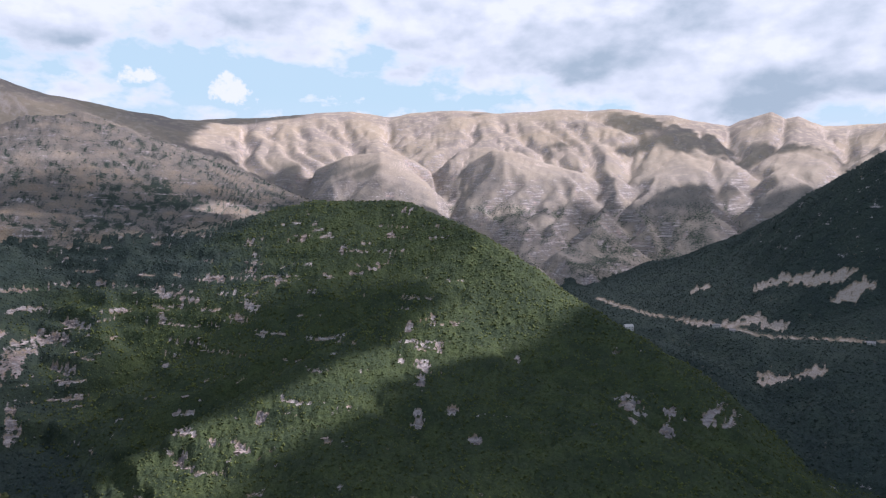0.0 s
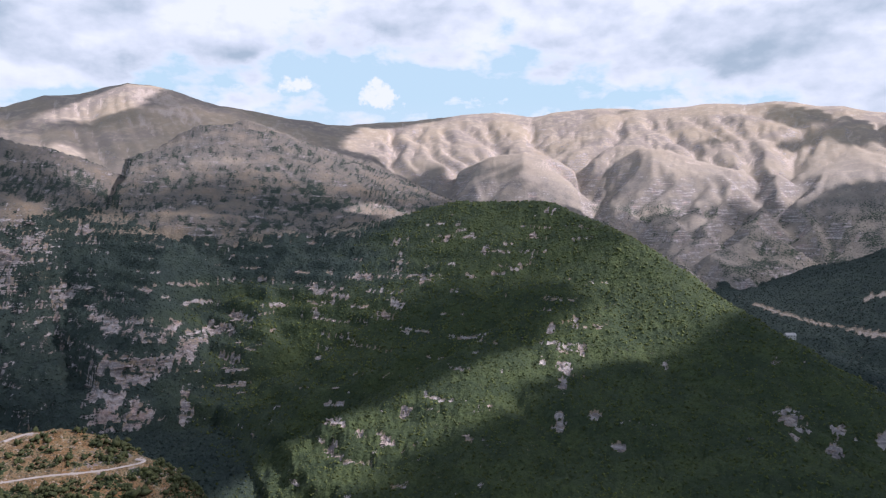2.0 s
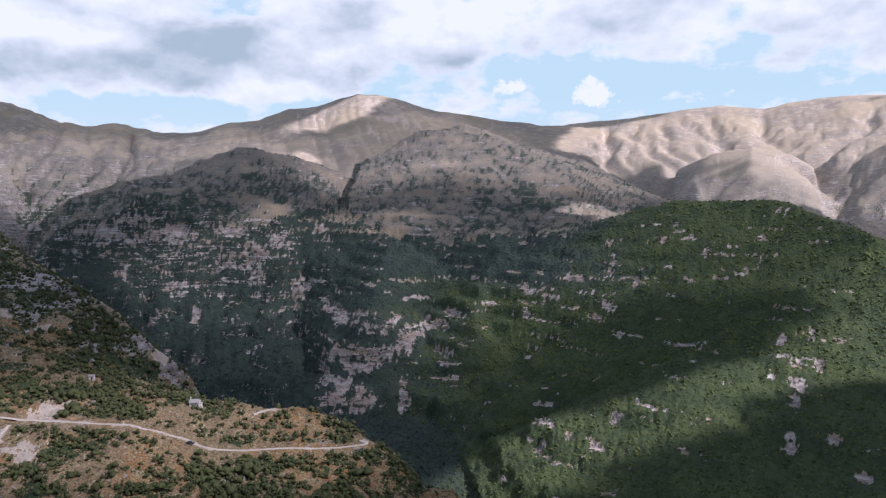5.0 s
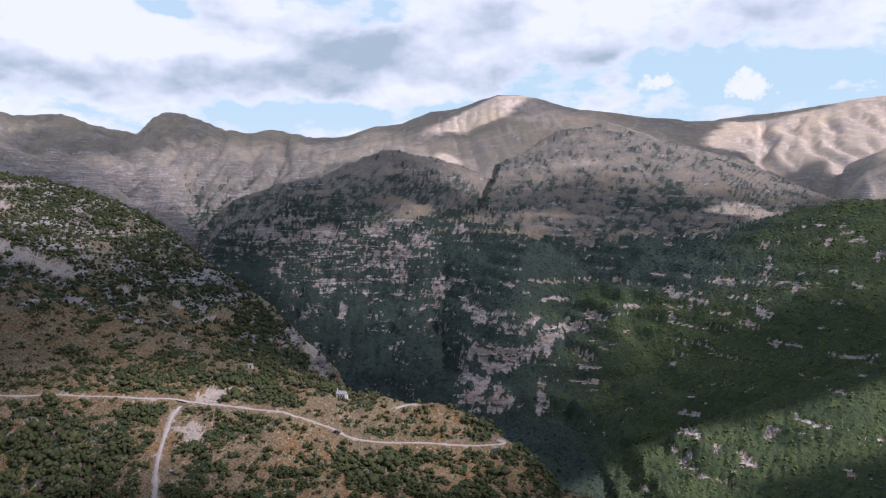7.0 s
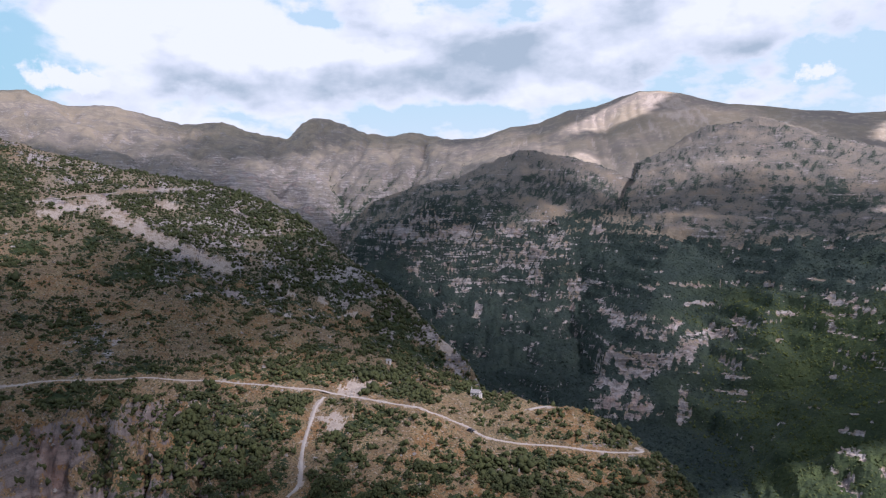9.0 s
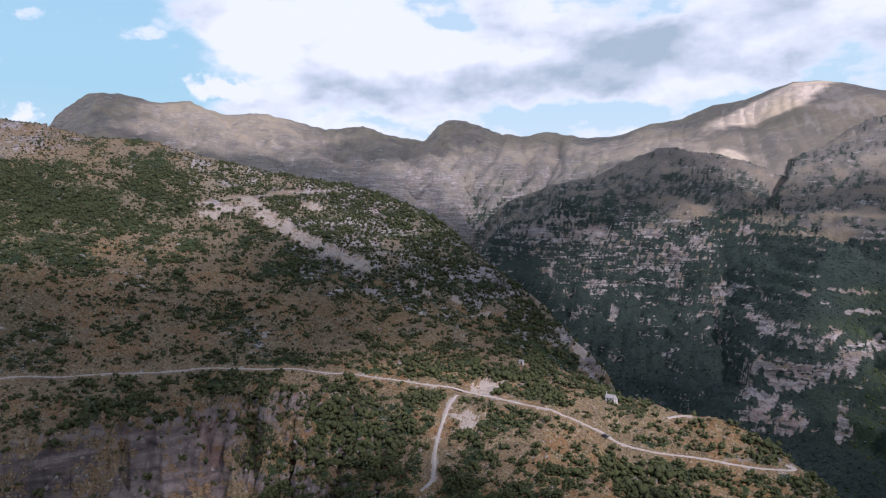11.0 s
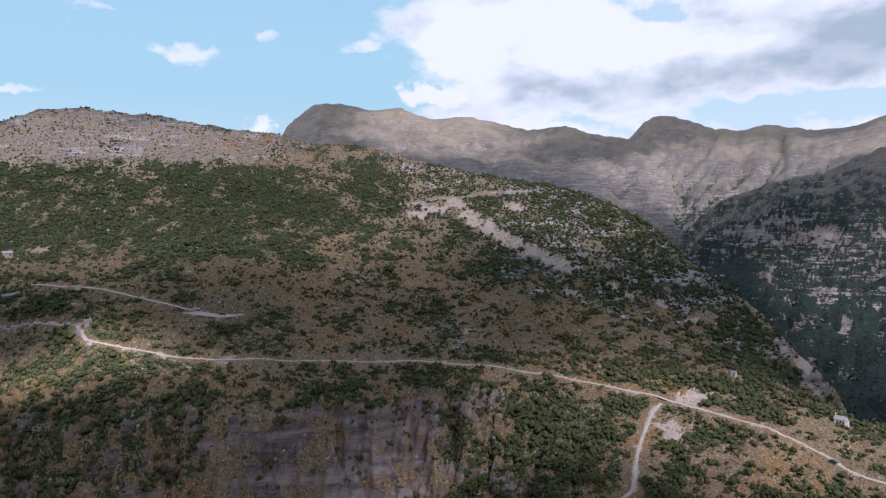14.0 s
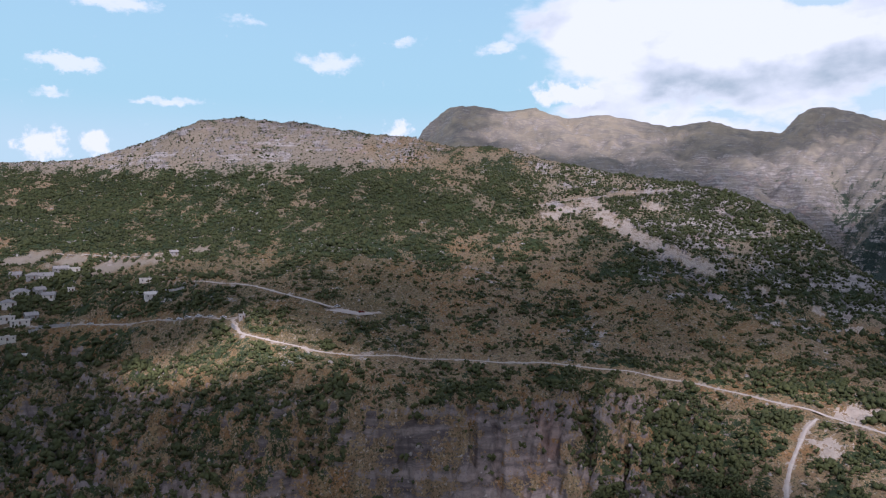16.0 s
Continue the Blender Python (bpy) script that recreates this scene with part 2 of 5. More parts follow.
CRAG = material("pale_crag", two_tone((0.42, 0.365, 0.32), (0.31, 0.265, 0.232), 0.06, c=(0.36, 0.275, 0.225)), 0.92, grain(0.5, 1.2))
STONE = material("limestone", two_tone((0.36, 0.335, 0.30), (0.25, 0.228, 0.205), 0.35, c=(0.31, 0.255, 0.21)), 0.92, grain(1.4, 0.35))
PLASTER = material("white_plaster", two_tone((0.66, 0.62, 0.56), (0.54, 0.51, 0.46), 0.5, c=(0.58, 0.53, 0.47)), 0.85, grain(6, 0.02))
SLATE = material("stone_slates", two_tone((0.38, 0.355, 0.33), (0.28, 0.262, 0.25), 0.9), 0.8, grain(5, 0.04))
PANE = material("window_glass", lambda n, p: n.mix(n.noise(p, 0.8), (0.03, 0.035, 0.04), (0.06, 0.065, 0.07)), 0.12)
WOOD = material("painted_wood", two_tone((0.16, 0.10, 0.06), (0.10, 0.065, 0.045), 2.0), 0.7)
CAR_RED = material("red_car_paint", two_tone((0.20, 0.03, 0.02), (0.16, 0.025, 0.018), 0.5), 0.3)
CAR_WHITE = material("white_car_paint", two_tone((0.75, 0.75, 0.74), (0.68, 0.68, 0.67), 0.5), 0.3)
CAR_DARK = material("dark_car_paint", two_tone((0.05, 0.052, 0.06), (0.04, 0.04, 0.045), 0.5), 0.3)
RUBBER = material("tyre_rubber", two_tone((0.02, 0.02, 0.02), (0.03, 0.03, 0.03), 3.0), 0.9)
STEEL = material("dull_steel", two_tone((0.5, 0.5, 0.5), (0.4, 0.4, 0.4), 3.0), 0.35, None, 0.9)


def cloud_material():
    m = bpy.data.materials.new("cloud")
    m.use_nodes = True
    n = Nodes(m.node_tree)
    thick = n.add("ShaderNodeAttribute", attribute_name="thickness").outputs["Fac"]
    p = n.add("ShaderNodeNewGeometry").outputs["Position"]
    thick = n.math("ADD", thick, n.math("MULTIPLY", n.math("SUBTRACT", n.noise(p, 0.012, 5), 0.5), 0.18), clamp=True)
    body = n.add("ShaderNodeMixShader", {0: 0.5, 1: n.add("ShaderNodeBsdfDiffuse", {0: (0.76, 0.8, 0.86, 1)}).outputs[0],
                                         2: n.add("ShaderNodeBsdfTranslucent", {0: (0.292, 0.342, 0.44, 1)}).outputs[0]})
    out = n.add("ShaderNodeMixShader", {0: n.ramp(thick, 0.15, 0.85), 1: n.add("ShaderNodeBsdfTransparent").outputs[0], 2: body.outputs[0]})
    n.add("ShaderNodeOutputMaterial", {0: out.outputs[0]})
    return m


CLOUD = cloud_material()

# ---- landforms: lines of (bearing, distance, height), from the nearest to the farthest ----
RAILS = {}
RAILS["spur"] = [
    [(28, 150, 163), (60, 150, 175), (126, 150, 175)],
    [(30, 310, 179), (40, 300, 187), (50, 300, 190), (62, 300, 193), (72, 325, 193), (80, 340, 191), (92, 340, 190), (102, 345, 191), (110, 340, 193), (126, 330, 197)],
    [(30, 370, 177), (37, 370, 188), (45, 360, 197), (50, 360, 205), (57, 365, 211), (62, 372, 215), (70, 378, 217), (79, 372, 219), (84, 368, 227), (93, 366, 233), (102, 372, 225), (110, 385, 213), (118, 400, 206), (126, 400, 204)],
    [(30, 385, 178), (34, 404, 200), (37.4, 398, 199), (42.8, 392, 204), (46.9, 390, 206), (49.2, 392, 212), (52, 398, 220), (57.6, 410, 224), (61, 420, 229), (66, 428, 231), (76, 434, 239), (88, 436, 242), (97.4, 436, 246), (101, 446, 251), (104.5, 460, 257), (110, 500, 237), (118, 560, 221), (126, 580, 217)],
    [(30, 392, 177), (30.9, 400, 181), (32.6, 405, 194), (34.7, 412, 200), (37.4, 428, 209), (40.1, 436, 214), (42.8, 440, 215), (46.9, 450, 219), (50.6, 465, 227), (54.8, 492, 233), (57.6, 512, 242), (62.1, 540, 251), (67.3, 560, 263), (71, 580, 279), (80, 520, 261), (96, 500, 265), (102, 520, 275), (108, 570, 281), (118, 650, 267), (126, 650, 267)],
    [(30, 480, 96), (40, 500, 118), (47, 510, 144), (55, 545, 194), (62, 590, 226), (71, 630, 272), (80, 600, 288), (96, 600, 299), (108, 680, 294), (126, 760, 290)],
]
RAILS["hill"] = [
    [(44, 520, 98), (50, 560, 164), (55, 570, 188), (62, 600, 230), (71, 600, 263), (80, 560, 266), (96, 540, 273), (108, 620, 282), (126, 700, 269)],
    [(44, 560, 92), (50, 600, 180), (55, 640, 217), (62, 700, 275), (71, 720, 320), (80, 720, 325), (96, 730, 334), (108, 800, 322), (126, 860, 315)],
    [(44, 590, 92), (48.4, 620, 193), (52, 660, 230), (55, 690, 254), (60, 745, 301), (65, 790, 340), (71, 840, 362), (80, 860, 380), (90, 880, 395), (98, 900, 398), (108, 940, 396), (114, 980, 375), (126, 1000, 365)],
    [(44, 610, 96), (48.4, 630, 196), (50.5, 650, 210), (52.6, 676, 229), (53.5, 690, 245), (56.5, 720, 268), (57.9, 735, 281), (60.1, 760, 303), (61.9, 780, 325), (64.7, 810, 347), (67.4, 845, 361), (69.2, 870, 371), (72.9, 890, 380), (76.6, 910, 392), (80.1, 930, 406), (82.8, 945, 421), (85, 955, 430), (88.2, 970, 432), (91.8, 990, 445), (95.5, 1010, 454), (99, 1030, 469), (101.7, 1040, 471), (104.7, 1050, 478), (108, 1055, 471), (110, 1060, 455), (111.6, 1070, 442), (113.9, 1080, 423), (117.6, 1090, 412), (120.7, 1100, 407), (126, 1120, 412)],
    [(44, 720, -21), (50, 800, 101), (60, 900, 219), (70, 1050, 275), (90, 1250, 352), (126, 1400, 330)],
    [(44, 900, -149), (60, 1200, 53), (90, 1700, 91), (126, 1900, 63)],
]
RAILS["plateau"] = [
    [(-36, 350, 57), (20, 350, 57), (22.5, 500, 46), (29.5, 1082, 4), (38.5, 1086, 4), (40.5, 900, 20), (58, 700, 18)],
    [(-36, 600, 63), (-28, 600, 63), (0, 620, 60), (10, 640, 58), (20, 690, 51), (22.5, 740, 50), (26, 930, 56), (29.5, 1098, 66), (31, 1100, 68), (36, 1100, 66), (38.5, 1106, 62), (41, 1112, 42), (44.6, 1180, 36), (47, 1290, 51), (50, 1430, 78), (53.9, 1560, 136), (57.6, 1700, 193), (62, 1800, 188)],
    [(-36, 780, 15), (-28.3, 790, 42), (-20, 850, 94), (-10, 920, 126), (0, 1000, 154), (10, 1060, 162), (20, 1160, 125), (25, 1190, 100), (28, 1182, 79), (33, 1180, 77), (38, 1186, 78), (39.3, 1330, 60), (40.5, 1560, 94), (42, 1600, 128), (43.8, 1640, 140), (45.6, 1670, 149), (50.2, 1720, 170), (54.8, 1790, 208), (57.6, 1860, 233), (62, 1900, 197)],
    [(-36, 800, 10), (-28.3, 820, 39), (-20, 910, 110), (-10, 1000, 158), (0, 1090, 187), (10, 1150, 196), (20, 1235, 160), (25, 1222, 150), (28, 1202, 142), (33, 1200, 144), (38, 1208, 138), (39.3, 1420, 100), (40.5, 1588, 122), (42, 1625, 160), (45.6, 1692, 183), (50.2, 1740, 222), (54.8, 1805, 253), (57.6, 1870, 257), (62, 1915, 196)],
    [(-36, 830, 3), (-28.3, 860, 34), (-24.4, 930, 84), (-20, 980, 129), (-10, 1100, 195), (0, 1200, 225), (10, 1250, 232), (20, 1330, 200), (30, 1440, 194), (36, 1500, 193), (37.5, 1545, 179), (40.2, 1610, 185), (42, 1650, 191), (43.8, 1690, 206), (45.6, 1715, 216), (50.2, 1760, 272), (54.8, 1820, 298), (57.6, 1880, 281), (62, 1930, 195)],
    [(-36, 870, -13), (-28.3, 900, 22), (-26.7, 920, 52), (-24.4, 950, 81), (-22.4, 985, 112), (-19.5, 1020, 132), (-17, 1060, 153), (-14.8, 1100, 166), (-12.2, 1150, 189), (-9.9, 1200, 221), (-7.2, 1260, 260), (-5.4, 1300, 298), (-3.1, 1350, 330), (-0.3, 1400, 345), (2.9, 1450, 363), (6.6, 1480, 365), (10.2, 1500, 364), (12.8, 1520, 351), (15.4, 1520, 333), (17.5, 1530, 311), (22, 1560, 284), (28.6, 1600, 285), (38, 1640, 310), (39.1, 1665, 292), (39.9, 1690, 284), (41, 1715, 282), (44.3, 1750, 330), (46.1, 1760, 352), (49.8, 1800, 380), (52, 1830, 397), (54.8, 1860, 405), (57.1, 1910, 383), (59.4, 1950, 306), (62, 2000, 208)],
    [(-36, 1000, -34), (-24, 1120, 30), (-14, 1300, 101), (-5, 1500, 186), (0, 1600, 260), (6, 1700, 321), (15, 1750, 324), (22, 1750, 299), (38, 1820, 336), (44, 1850, 349), (52, 1950, 395), (57, 2100, 348), (62, 2200, 176)],
    [(-36, 1250, -100), (-14, 1600, -10), (-2, 1900, 97), (8, 2000, 225), (20, 2000, 295), (38, 2100, 367), (52, 2300, 390), (62, 2400, 162)],
]
RAILS["east"] = [
    [(-40, 900, 20), (-36, 900, 29), (-28, 950, 21), (-22, 1080, 71), (-15, 1250, 105), (-10, 1400, 113), (-4, 1500, 92)],
    [(-40, 1200, 86), (-32, 1250, 92), (-26, 1300, 87), (-20, 1420, 97), (-15, 1560, 111), (-10, 1650, 116), (-4, 1700, 106)],
    [(-40, 1450, 121), (-32, 1500, 111), (-26.5, 1520, 100), (-22, 1560, 105), (-18.6, 1640, 105), (-16.5, 1700, 109), (-12.6, 1790, 132), (-4, 1850, 126)],
    [(-40, 1640, 215), (-32, 1660, 208), (-26.5, 1700, 181), (-22, 1760, 157), (-18.6, 1850, 149), (-14, 1950, 149), (-9.9, 2050, 151), (-4, 2050, 115)],
    [(-40, 1950, 691), (-35.5, 1950, 614), (-31.8, 1960, 519), (-29.8, 2000, 470), (-27.4, 2050, 420), (-25.6, 2100, 367), (-23.7, 2150, 315), (-23, 2160, 289), (-18.6, 2220, 218), (-14.3, 2260, 180), (-9.9, 2300, 171), (-4, 2320, 107)],
    [(-40, 2500, 417), (-30, 2600, 285), (-20, 2700, 94), (-4, 2700, 46)],
]
RAILS["knob"] = [
    [(8, 1650, 272), (14, 1620, 296), (24, 1640, 287), (36, 1700, 303), (40, 1800, 299)],
    [(8, 2050, 287), (14, 2050, 344), (24, 2050, 380), (32, 2080, 388), (36, 2100, 367), (40, 2150, 330)],
    [(8, 2450, 287), (13, 2450, 377), (17, 2450, 441), (24, 2450, 510), (29, 2450, 527), (33, 2450, 484), (36, 2400, 405), (40, 2400, 351)],
    [(8, 2800, 306), (11.7, 2800, 413), (13.9, 2800, 472), (16.7, 2800, 541), (20.3, 2800, 595), (24, 2800, 639), (26, 2810, 685), (26.9, 2820, 704), (28.2, 2830, 693), (30.3, 2840, 689), (32.1, 2830, 647), (35.1, 2800, 536), (36, 2780, 466), (40, 2780, 379)],
    [(8, 3200, 274), (20, 3200, 498), (27, 3250, 614), (33, 3200, 498), (40, 3100, 438)],
]
RAILS["foothill"] = [
    [(36, 1850, 314), (44, 1800, 339), (50, 1860, 375), (56, 1950, 364), (60, 2050, 205)],
    [(35, 2250, 354), (40, 2200, 430), (45, 2180, 452), (50, 2150, 416), (54, 2130, 404), (57, 2150, 356), (60, 2200, 215)],
    [(34, 2500, 417), (36, 2500, 479), (39.2, 2500, 531), (42, 2500, 558), (44.7, 2500, 571), (47.4, 2480, 525), (50.1, 2450, 467), (54.1, 2400, 431), (56.6, 2400, 393), (60, 2400, 246)],
    [(34, 3000, 461), (45, 3000, 540), (56, 2900, 406), (60, 2900, 254)],
]
RAILS["peak"] = [
    [(16, 3000, 461), (27, 3000, 582), (36, 2950, 495), (44, 2900, 543), (52, 2900, 457)],
    [(16, 3500, 612), (24.9, 3500, 716), (32, 3500, 760), (36, 3450, 729), (44, 3450, 668), (52, 3400, 580)],
    [(14, 4000, 814), (19.4, 4000, 850), (21.5, 4000, 857), (24.9, 4000, 892), (28.5, 4000, 935), (30.3, 4000, 964), (32.5, 4000, 1014), (34, 4000, 1032), (35.5, 4000, 1035), (37, 4000, 999), (38.8, 4000, 953), (40.9, 4000, 942), (43.2, 4000, 871), (45.5, 4000, 850), (47.7, 4000, 789), (50.5, 4000, 779), (54, 4000, 765)],
    [(14, 4500, 803), (35, 4600, 895), (54, 4500, 724)],
]
RAILS["range"] = [
    [(-42, 1900, 97), (-20, 1900, 114), (0, 1900, 147), (14, 2000, 190), (20, 2100, 220)],
    [(-42, 2350, 186), (-20, 2350, 182), (0, 2350, 240), (14, 2400, 288), (20, 2400, 330)],
    [(-42, 2900, 381), (-30, 2900, 391), (-20, 2900, 411), (-10, 2850, 420), (0, 2900, 401), (10, 2900, 406), (20, 2900, 431)],
    [(-42, 3400, 568), (-30, 3400, 544), (-22, 3400, 556), (-12, 3350, 576), (-4, 3350, 611), (2, 3400, 604), (10, 3400, 592), (20, 3400, 598)],
    [(-42, 3800, 703), (-30, 3800, 649), (-22, 3800, 689), (-12, 3750, 737), (-4, 3750, 757), (6, 3750, 724), (14, 3750, 724), (24, 3750, 724)],
    [(-42, 4300, 888), (-36, 4300, 873), (-31.8, 4300, 820), (-30.1, 4300, 790), (-28.4, 4300, 812), (-26.7, 4300, 888), (-25.8, 4300, 881), (-24.9, 4300, 930), (-23.6, 4300, 904), (-22, 4300, 858), (-20, 4300, 881), (-18, 4300, 934), (-13.5, 4300, 973), (-9.8, 4300, 980), (-4.4, 4300, 969), (-0.7, 4300, 992), (4.3, 4300, 946), (7.4, 4300, 973), (11, 4300, 957), (17, 4300, 904), (21.1, 4300, 888), (26, 4300, 888)],
    [(-42, 4700, 865), (26, 4700, 890)],
]
RAILS["mound"] = [
    [(-16, 2700, 339), (0, 2700, 339), (15, 2700, 354)],
    [(-16, 3000, 435), (-10, 3000, 492), (-5, 3000, 545), (-2.5, 2980, 486), (-0.6, 2950, 397), (1.5, 2970, 480), (5, 3000, 556), (9, 3000, 513), (13, 3000, 409), (16, 3000, 356)],
    [(-16, 3250, 478), (-10, 3250, 563), (-6, 3250, 637), (-4, 3250, 654), (-2.2, 3250, 591), (-0.4, 3220, 465), (1.2, 3250, 569), (3, 3250, 626), (5, 3250, 646), (7.4, 3250, 620), (10, 3250, 557), (13.3, 3250, 443), (16, 3250, 387)],
    [(-16, 3600, 456), (0, 3600, 519), (16, 3600, 393)],
]
RAILS["west"] = [
    [(46, 2200, 215), (58, 2000, 180), (62, 1900, 164), (75, 1700, 151), (96, 1800, 109)],
    [(46, 2600, 353), (54, 2600, 339), (58, 2450, 279), (62, 2400, 296), (68, 2400, 351), (75, 2400, 393), (96, 2500, 374)],
    [(46, 3100, 503), (52, 3100, 492), (56, 3000, 456), (59, 3000, 435), (62, 3050, 490), (66, 3100, 525), (72, 3100, 563), (80, 3100, 601), (92, 3100, 547)],
    [(46, 3700, 654), (52, 3700, 654), (58, 3700, 667), (64, 3700, 667), (72, 3700, 732), (80, 3700, 778), (88, 3700, 797), (91.2, 3700, 686), (94, 3700, 524)],
    [(44, 4200, 771), (48, 4200, 812), (50.4, 4200, 801), (53.7, 4200, 846), (55.4, 4200, 823), (57.1, 4200, 838), (59.8, 4200, 905), (61.3, 4200, 920), (62.3, 4200, 898), (63.3, 4200, 797), (66.1, 4200, 809), (68.3, 4200, 875), (71.3, 4200, 853), (73.8, 4200, 898), (75.6, 4200, 935), (78.8, 4200, 920), (81.4, 4200, 995), (83.6, 4200, 973), (86.2, 4200, 1003), (88.3, 4200, 1014), (89.9, 4200, 943), (91.1, 4200, 831), (92.5, 4200, 661), (95, 4200, 477)],
    [(44, 4700, 741), (88, 4700, 907), (95, 4700, 412)],
]

import collections

# ---- the lie of the land: bearings in degrees from +y towards -x, distances and heights in metres ----
EYE = 330.0
R_MIN, R_MAX, NR = 60.0, 4750.0, 2300
rng = np.random.default_rng(7)
PERM = rng.permutation(256)
PERM = np.concatenate([PERM, PERM])
ANG = rng.random(256) * 2 * np.pi
GX, GY = np.cos(ANG).astype(np.float32), np.sin(ANG).astype(np.float32)


def perlin(x, y, seed=0):
    """Gradient noise, about -0.7 to 0.7."""
    x, y = np.asarray(x, np.float32), np.asarray(y, np.float32)
    xf, yf = np.floor(x), np.floor(y)
    xi, yi = xf.astype(np.int32) + seed * 17, yf.astype(np.int32) + seed * 31
    fx, fy = x - xf, y - yf
    u, v = fx * fx * (3 - 2 * fx), fy * fy * (3 - 2 * fy)

    def corner(i, j):
        h = PERM[PERM[(xi + i) & 255] + ((yi + j) & 255)]
        return GX[h] * (fx - i) + GY[h] * (fy - j)
    a = corner(0, 0) * (1 - u) + corner(1, 0) * u
    b = corner(0, 1) * (1 - u) + corner(1, 1) * u
    return a * (1 - v) + b * v


def fbm(x, y, octaves=4, seed=0, gain=0.5):
    total, amp = 0, 1.0
    for o in range(octaves):
        total = total + amp * perlin(x * 2 ** o, y * 2 ** o, seed + o)
        amp *= gain
    return total


def ridged(x, y, octaves=4, seed=0):
    """Sharp crests at 1, rounded hollows near 0."""
    total, amp = 0, 0.55
    for o in range(octaves):
        total = total + amp * (1 - np.abs(perlin(x * 2 ** o, y * 2 ** o, seed + o)) * 1.7)
        amp *= 0.5
    return total


def bumps(x, y, cell, seed=0):
    """Rounded crowns, one a cell: 1 at the middle of a crown, 0 between crowns."""
    x, y = x / cell, y / cell
    xf, yf = np.floor(x).astype(np.int32), np.floor(y).astype(np.int32)
    best = np.full(x.shape, 9.0, np.float32)
    for i in (-1, 0, 1):
        for j in (-1, 0, 1):
            h = PERM[PERM[(xf + i + seed) & 255] + ((yf + j) & 255)]
            px, py = xf + i + 0.5 + 0.4 * GX[h], yf + j + 0.5 + 0.4 * GY[h]
            best = np.minimum(best, (x - px) ** 2 + (y - py) ** 2)
    return np.clip(1 - best * 1.6, 0, 1)


def step(a, b, x):
    t = np.clip((x - a) / (b - a), 0, 1)
    return t * t * (3 - 2 * t)


# columns: fine where the land is looked at, coarse behind
AZ = np.concatenate([np.arange(-38, 124, 0.14), np.arange(124, 322, 1.5)]).astype(np.float32)
LR = np.linspace(math.log(R_MIN), math.log(R_MAX), NR).astype(np.float32)
RR = np.exp(LR)
X = (-np.sin(np.radians(AZ))[:, None] * RR[None]).astype(np.float32)
Y = (np.cos(np.radians(AZ))[:, None] * RR[None]).astype(np.float32)


def rail(points, az):
    a, d, h = np.array(points, float).T
    return np.interp(az, a, d).astype(np.float32), np.interp(az, a, h).astype(np.float32)


def landform(rails, wobble):
    """Heights of one landform, lofted through its lines from the nearest to the farthest; it sinks away past its two ends."""
    lo, hi = rails[0][0][0], rails[0][-1][0]
    az = AZ + wobble
    rows = [rail(p, az) for p in rails]
    d, h = np.stack([r[0] for r in rows]), np.stack([r[1] for r in rows])
    out = np.empty((len(AZ), NR), np.float32)
    for k in range(len(AZ)):
        out[k] = np.interp(RR, d[:, k], h[:, k], left=h[0, k], right=h[-1, k])
        near = RR < d[0, k]
        out[k][near] -= (d[0, k] - RR[near]) * 5.0
        past = RR > d[-1, k]
        out[k][past] -= (RR[past] - d[-1, k]) * 0.5
    off = np.maximum(np.maximum(lo - AZ, AZ - hi), 0)
    out -= off[:, None] * np.radians(1) * RR[None] * 0.8
    return out


def smooth_r(z, n):
    k = np.ones(n) / n
    pad = np.pad(z, ((0, 0), (n // 2, n // 2)), mode="edge")
    c = np.cumsum(pad, axis=1, dtype=np.float64)
    return ((c[:, n - 1:] - np.concatenate([np.zeros((len(z), 1)), c[:, :-n]], axis=1)) / n).astype(np.float32)


NAMES = list(RAILS)
base = 6 + 0.012 * RR[None] + 25 * fbm(X / 500, Y / 500, 3, 5)
ring = 160 * ridged(X / 900, Y / 900, 4, 9) * step(1500, 3500, RR)[None] * step(128, 150, AZ)[:, None]
ring = ring * step(322, 300, AZ)[:, None]
Z = (base + 2.6 * ring).astype(np.float32)
WHICH = np.full(Z.shape, -1, np.int8)
AMP = {"spur": 2.2, "hill": 4, "plateau": 7, "east": 12, "knob": 9, "foothill": 12, "peak": 15, "range": 18, "mound": 14, "west": 18}
for n, name in enumerate(NAMES):
    wob = 0.12 * perlin(AZ / 1.3, AZ * 0 + n * 7.3, n)
    z = landform(RAILS[name], wob)
    z = smooth_r(z, 9 if name in ("spur", "hill", "plateau") else 17)
    z = z + AMP[name] * fbm(X / (AMP[name] * 14), Y / (AMP[name] * 14), 4, n, 0.42)
    WHICH[z > Z] = n
    Z = np.maximum(Z, z)
del z
ID = {name: n for n, name in enumerate(NAMES)}


def among(*names):
    return np.isin(WHICH, [ID[n] for n in names])


# streams wear down the high land: water gathers cell by cell and cuts towards its outlet
HIGH = among("peak", "range", "mound", "west", "knob", "foothill", "plateau", "east")
FINE = among("peak", "range", "mound", "west")
warp = 0.55 * fbm(X / 420, Y / 420, 3, 3)
across = AZ[:, None] * 0.0175 * 3600
g = ridged(across / 420 + warp, RR[None] / 900 + warp, 3, 12)
hem = np.where(WHICH == ID["peak"], 3950.0, np.where(among("range", "west"), 4250.0, 2700.0))
Z = Z + np.where(FINE, 34 * (g - 0.66), 0) * (0.08 + 0.92 * step(0, 420.0, hem - RR[None]))
del g


def polar(x, y):
    az = np.degrees(np.arctan2(-x, y))
    return np.interp(np.where(az < -38, az + 360, az), AZ, np.arange(len(AZ))), (np.log(np.hypot(x, y)) - LR[0]) / (LR[1] - LR[0])


